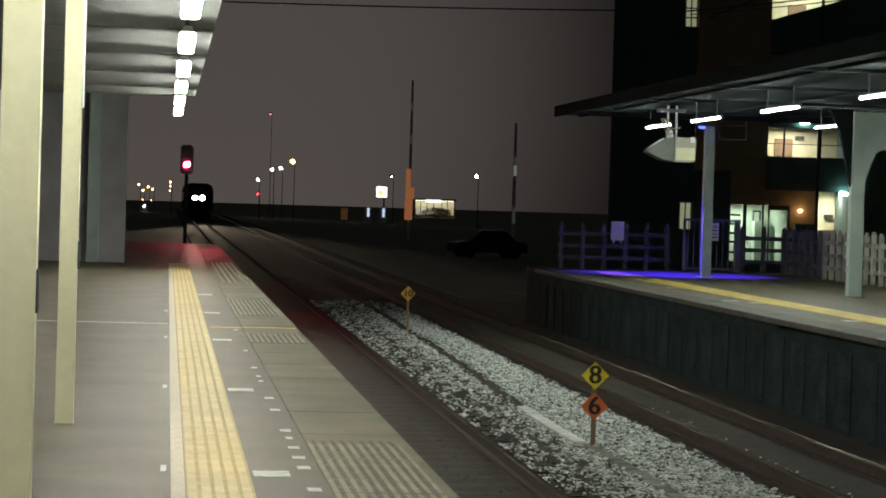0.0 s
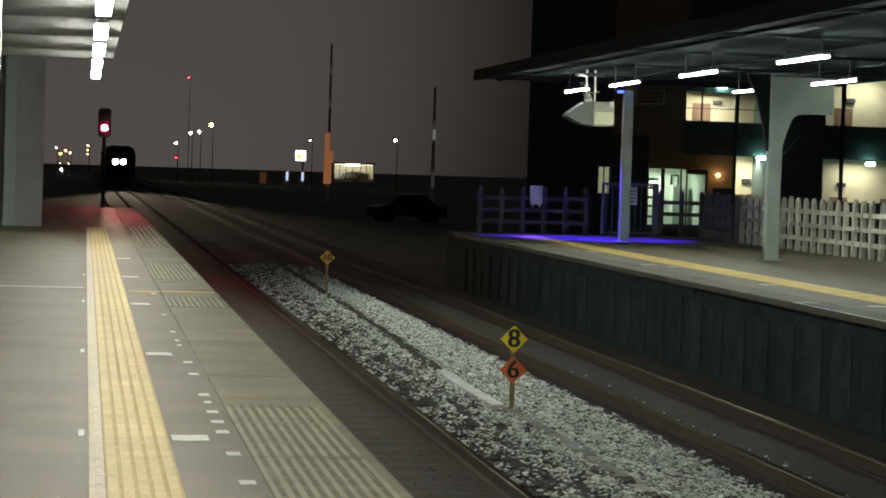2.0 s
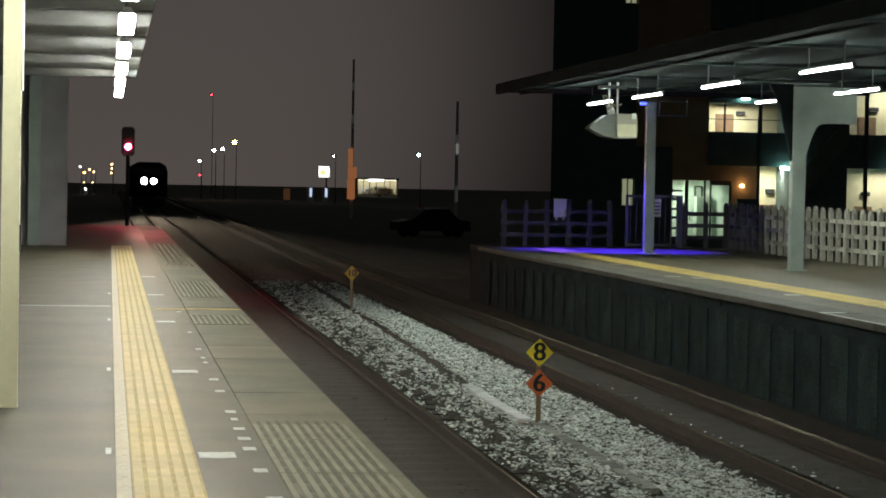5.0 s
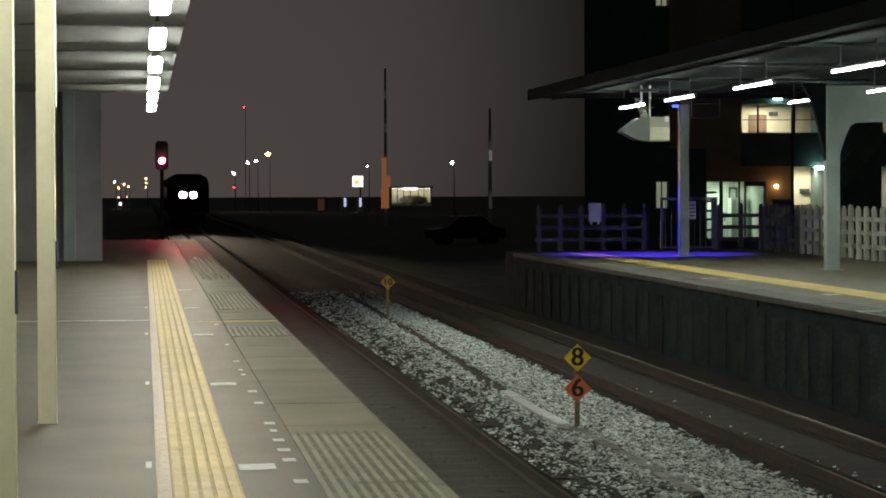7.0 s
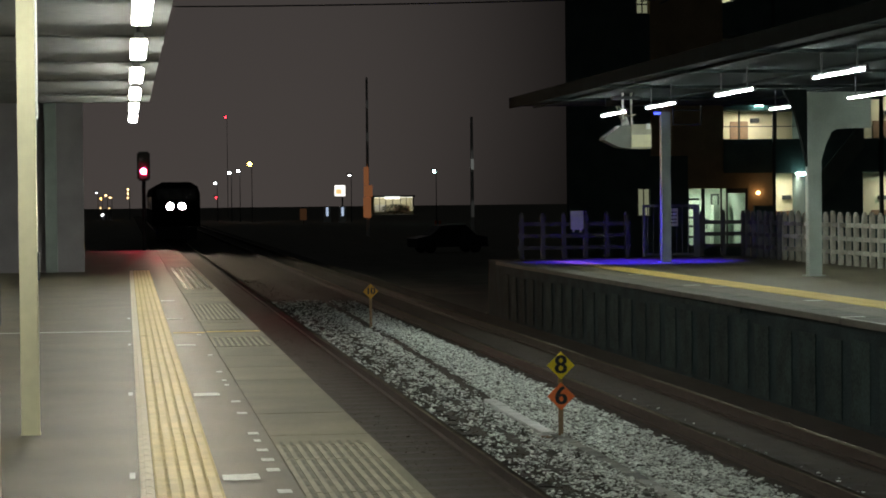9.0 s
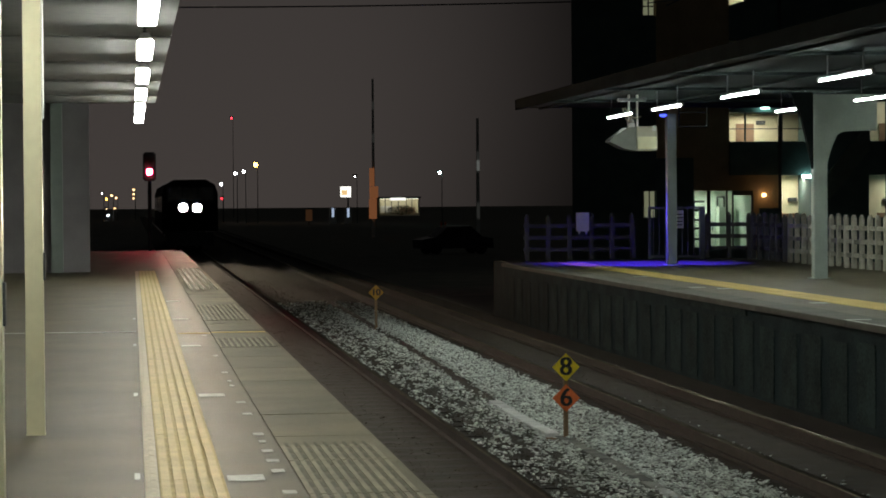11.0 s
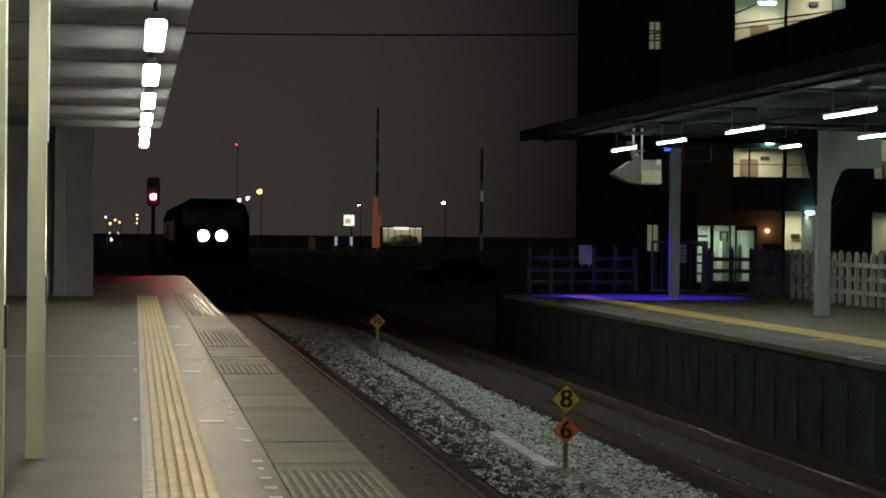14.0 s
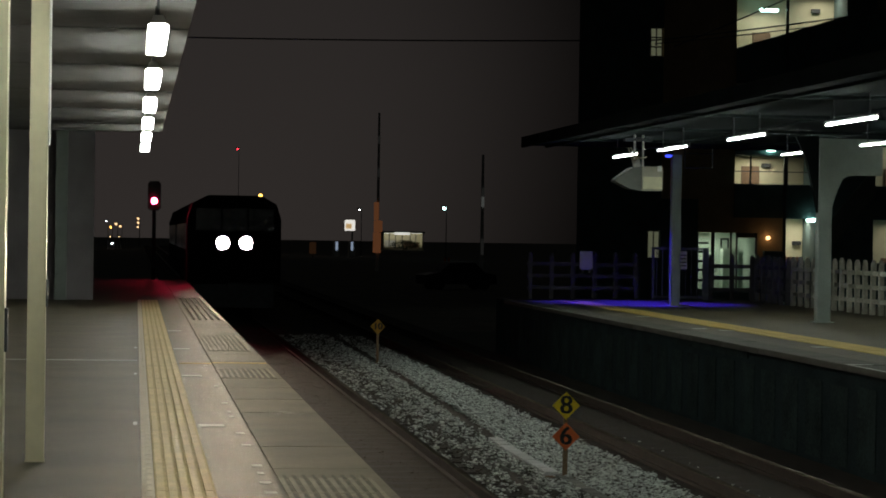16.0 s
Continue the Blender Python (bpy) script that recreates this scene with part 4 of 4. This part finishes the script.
# lit shop sign, vending machines and shop
sign = empty("shop_sign", pose(25.8, 292, -1.4), "white lit box sign on a dark pole", "sign")
bm = bmesh.new()
box(bm, -0.63, 0.63, -0.15, 0.15, 3.15, 4.45, bevel=0.03)
part("light_box", bm, LAMP_SIGN, sign, "glowing white sign box")
bm = bmesh.new()
box(bm, -0.5, 0.2, -0.17, -0.152, 3.4, 4.0)
part("emblem", bm, SIGN_EMBLEM, sign, "orange sign emblem")
bm = bmesh.new()
rod(bm, (0.3, 0, 0), (0.3, 0, 3.1), 0.1, sides=10)
part("pole", bm, STEEL_DARK, sign)
for az in (0.083, 0.0894):
    v = empty("vending_machine", pose(az * 290, 290, -1.4), "vending machine with bluish lit front", "vending machine", "vending machines")
    bm = bmesh.new()
    box(bm, -0.4, 0.4, 0, 0.7, 0, 1.9, bevel=0.03)
    part("body", bm, CASING, v)
    bm = bmesh.new()
    box(bm, -0.14, 0.14, -0.02, -0.002, 0.75, 1.8)
    part("display", bm, LAMP_BLUEWHITE, v, "lit display front")

shop = empty("shop", pose(46.5, 420, -1.4), "small lit shop with a glazed front", "building")
solid("wall", [(-3.6, 3.6, 4.0, 4.2, 0, 3.0), (-3.6, -3.5, 0, 4, 0, 3.0), (3.5, 3.6, 0, 4, 0, 3.0), (-3.6, 3.6, 0.0, 0.15, 0, 0.5)], CREAM_WALL, shop)
solid("roof", [(-3.8, 3.8, -0.4, 4.3, 3.0, 3.3)], DARK_WALL, shop)
solid("lit_ceiling", [(-3.4, 3.4, 0.3, 3.9, 2.9, 2.98)], LAMP_SHOP, shop, "lit shop ceiling panel")
solid("light_strip", [(-1.6, 1.1, -0.55, -0.42, 2.7, 3.1)], LAMP_SIGN, shop, "glowing lamp strip over the door")
for x in (-3.5, -2.5, -1.4, -0.2, 1.2, 2.2, 3.4):
    solid("mullion", [(x, x + 0.12, 0.0, 0.12, 0.5, 3.0)], STEEL_DARK, shop)
solid("shelf", [(-3.0, -1.0, 2.6, 3.2, 0, 1.7)], CASING, shop)
solid("shelf", [(0.4, 3.0, 2.2, 2.8, 0, 1.4)], BROWN_DOOR, shop)

# small unidentified orange box, given a dim glow and a made-up post
board_far = empty("orange_box", pose(20.0, 274, -1.4), "small unidentified orange box, made to glow dimly", "sign")
bm = bmesh.new()
box(bm, -0.38, 0.38, -0.06, 0.06, 0.45, 1.75, bevel=0.02)
part("panel", bm, ORANGE_DIM, board_far)
bm = bmesh.new()
rod(bm, (0, 0, 0), (0, 0, 0.45), 0.05, sides=8)
part("post", bm, STEEL_DARK, board_far)

# added stand: orange bars stand in for a headlight glint off glass
stand = empty("glint_stand", pose(21.33, 165, -1.4), "added stand, its two orange bars standing in for a headlight glint", "marker")
bm = bmesh.new()
box(bm, -0.3, 0.3, -0.15, 0.15, 0, 0.08, bevel=0.02)
part("foot", bm, STEEL_DARK, stand)
bm = bmesh.new()
rod(bm, (0, 0.03, 0.08), (0, 0.03, 1.3), 0.03, sides=8)
part("post", bm, STEEL_DARK, stand)
for x in (-0.14, 0.14):
    bm = bmesh.new()
    box(bm, x - 0.07, x + 0.07, -0.02, 0.0, 0.25, 1.25, bevel=0.005)
    part("reflector", bm, SIGN_ORANGE, stand, "orange bar standing in for a glint")

# shrub in front of the shop, and a parked car beside the line
shrub = empty("shrub", pose(45.2, 405, -1.4), "dark round shrub in front of the lit shop", "shrub")
bm = bmesh.new()
rod(bm, (0, 0, 0), (0.1, 0, 0.9), 0.12, 0.06, sides=8)
part("trunk", bm, SIGN_POST, shrub)
bm = bmesh.new()
rng = random.Random(3)
for i in range(900):
    d = Vector((rng.gauss(0, 1), rng.gauss(0, 1), rng.gauss(0, 1))).normalized() * (0.5 + 0.5 * rng.random() ** 0.4)
    c = Vector((d.x * 2.3 + 0.4 * math.sin(i), d.y * 1.2, 1.0 + d.z * 0.85))
    m = Matrix.Translation(c) @ Euler((rng.uniform(0, 6), rng.uniform(0, 6), rng.uniform(0, 6))).to_matrix().to_4x4()
    bm.faces.new([bm.verts.new(m @ Vector(p)) for p in ((-0.12, 0, 0), (0, -0.06, 0), (0.14, 0, 0), (0, 0.06, 0.02))])
part("crown", bm, LEAF, shrub)["kind"] = "stuff"

car = empty("parked_car", pose(16.4, 123, -1.4, 0, 0, 12), "dark parked car, its roof whitened for a glint", "car")
bm = bmesh.new()
prism(bm, [(-1.9, 0.3), (-1.95, 0.75), (-1.2, 0.9), (1.3, 0.9), (1.9, 0.8), (1.95, 0.3)], 1.6, Matrix.Translation((0, -0.8, 0)))
part("body", bm, CAR_PAINT, car)
bm = bmesh.new()
prism(bm, [(-1.15, 0.9), (-0.55, 1.38), (0.75, 1.42), (1.35, 0.9)], 1.4, Matrix.Translation((0, -0.7, 0)))
part("cabin", bm, TRAIN_BLACK, car, "dark glazed cabin")
# white plate puts the glint on the roof into its colour
bm = bmesh.new()
box(bm, -0.5, 0.7, -0.66, 0.66, 1.42, 1.46, bevel=0.01)
part("roof", bm, CASING, car, "car roof whitened for a glint")
for x in (-1.2, 1.25):
    for y in (-0.72, 0.72):
        bm = bmesh.new()
        rod(bm, (x, y - 0.1, 0.31), (x, y + 0.1, 0.31), 0.31, sides=18)
        part("wheel", bm, TRAIN_BLACK, car)

# utility poles; their pale bands are no lamps but are made to glow
def utility_pole(x, y, top, sleeves, label, panel=None):
    p = empty("utility_pole", pose(x, y, -1.4), label, "pole", "utility poles")
    bm = bmesh.new()
    rod(bm, (0, 0, 0), (0, 0, top + 1.4), 0.13, 0.08, sides=12)
    part("shaft", bm, TROUGH, p)
    for z0, z1, sleeve in sleeves:
        bm = bmesh.new()
        box(bm, -0.09, 0.09, -0.24, -0.16, z0 + 1.4, z1 + 1.4, bevel=0.01)
        part("pale_band", bm, sleeve, p, "pale pole band, made to glow")
    # glowing boxes stand in for sodium light falling on the pole
    if panel:
        for x0, x1, z0, z1 in panel:
            bm = bmesh.new()
            box(bm, x0, x1, -0.3, -0.2, z0 + 1.4, z1 + 1.4, bevel=0.02)
            part("panel", bm, POLE_GLOW, p, "glowing box for sodium light on the pole")
    return p


utility_pole(18.0, 180, 10.5, ((8.2, 8.75, SLEEVE_DIM), (5.7, 6.35, SLEEVE_DIM)), "concrete utility pole with glowing bands and boxes",
             ((-0.36, 0.22, 0.0, 1.52), (-0.32, 0.33, 1.55, 2.42), (-0.32, 0.05, 2.45, 3.8)))
utility_pole(21.6, 150, 6.5, ((3.2, 3.85, SLEEVE), (3.86, 4.4, SLEEVE_DIM), (0.2, 1.2, SLEEVE_DIM)), "concrete utility pole with glowing pale bands")

# overhead cables in front of the apartment building
def cable(a, b, sag, r=0.03):
    cu = bpy.data.curves.new("cable", "CURVE")
    cu.dimensions, cu.bevel_depth, cu.bevel_resolution = "3D", r, 1
    sp = cu.splines.new("POLY")
    sp.points.add(16)
    for i in range(17):
        k = i / 16
        p = Vector(a).lerp(Vector(b), k)
        sp.points[i].co = (p.x, p.y, p.z - sag * 4 * k * (1 - k), 1)
    cu.materials.append(STEEL_DARK)
    tagged(new("cable", cu), "thin black overhead cable", "cable", "overhead cables")


cable((-9.0, 60, 6.3), (13.0, 60, 6.45), 0.15, 0.02)
cable((13.0, 60, 6.45), (24.0, 60, 8.3), 0.12, 0.022)
cable((13.0, 60, 6.36), (24.0, 60, 8.15), 0.14, 0.016)
cable((13.5, 60, 6.3), (18.5, 60, 8.6), 0.05, 0.02)

# red starting signal on the platform
signal = empty("signal", pose(0.55, 75, -1.4), "red lit railway signal on a dark post", "signal")
bm = bmesh.new()
rod(bm, (0, 0.1, 0), (0, 0.1, 3.9), 0.06, sides=12)
part("post", bm, STEEL_DARK, signal)
bm = bmesh.new()
box(bm, -0.2, 0.2, 0.0, 0.12, 3.45, 4.35, bevel=0.05)
head = part("head", bm, TRAIN_BLACK, signal, "black signal head")
bm = bmesh.new()
rod(bm, (0, -0.03, 3.74), (0, 0.0, 3.74), 0.09, sides=20)
part("lens", bm, RED_GLOW, head, "glowing red lens")
bm = bmesh.new()
rod(bm, (0, -0.02, 4.1), (0, 0.0, 4.1), 0.09, sides=20)
part("lens", bm, TRAIN_BLACK, head, "unlit lens")


def motions():
    walk(train, [(t, pose(2.92, 232 - 10.0 * t, RAIL)) for t in (0, 4, 8, 12, 16)])


motions()
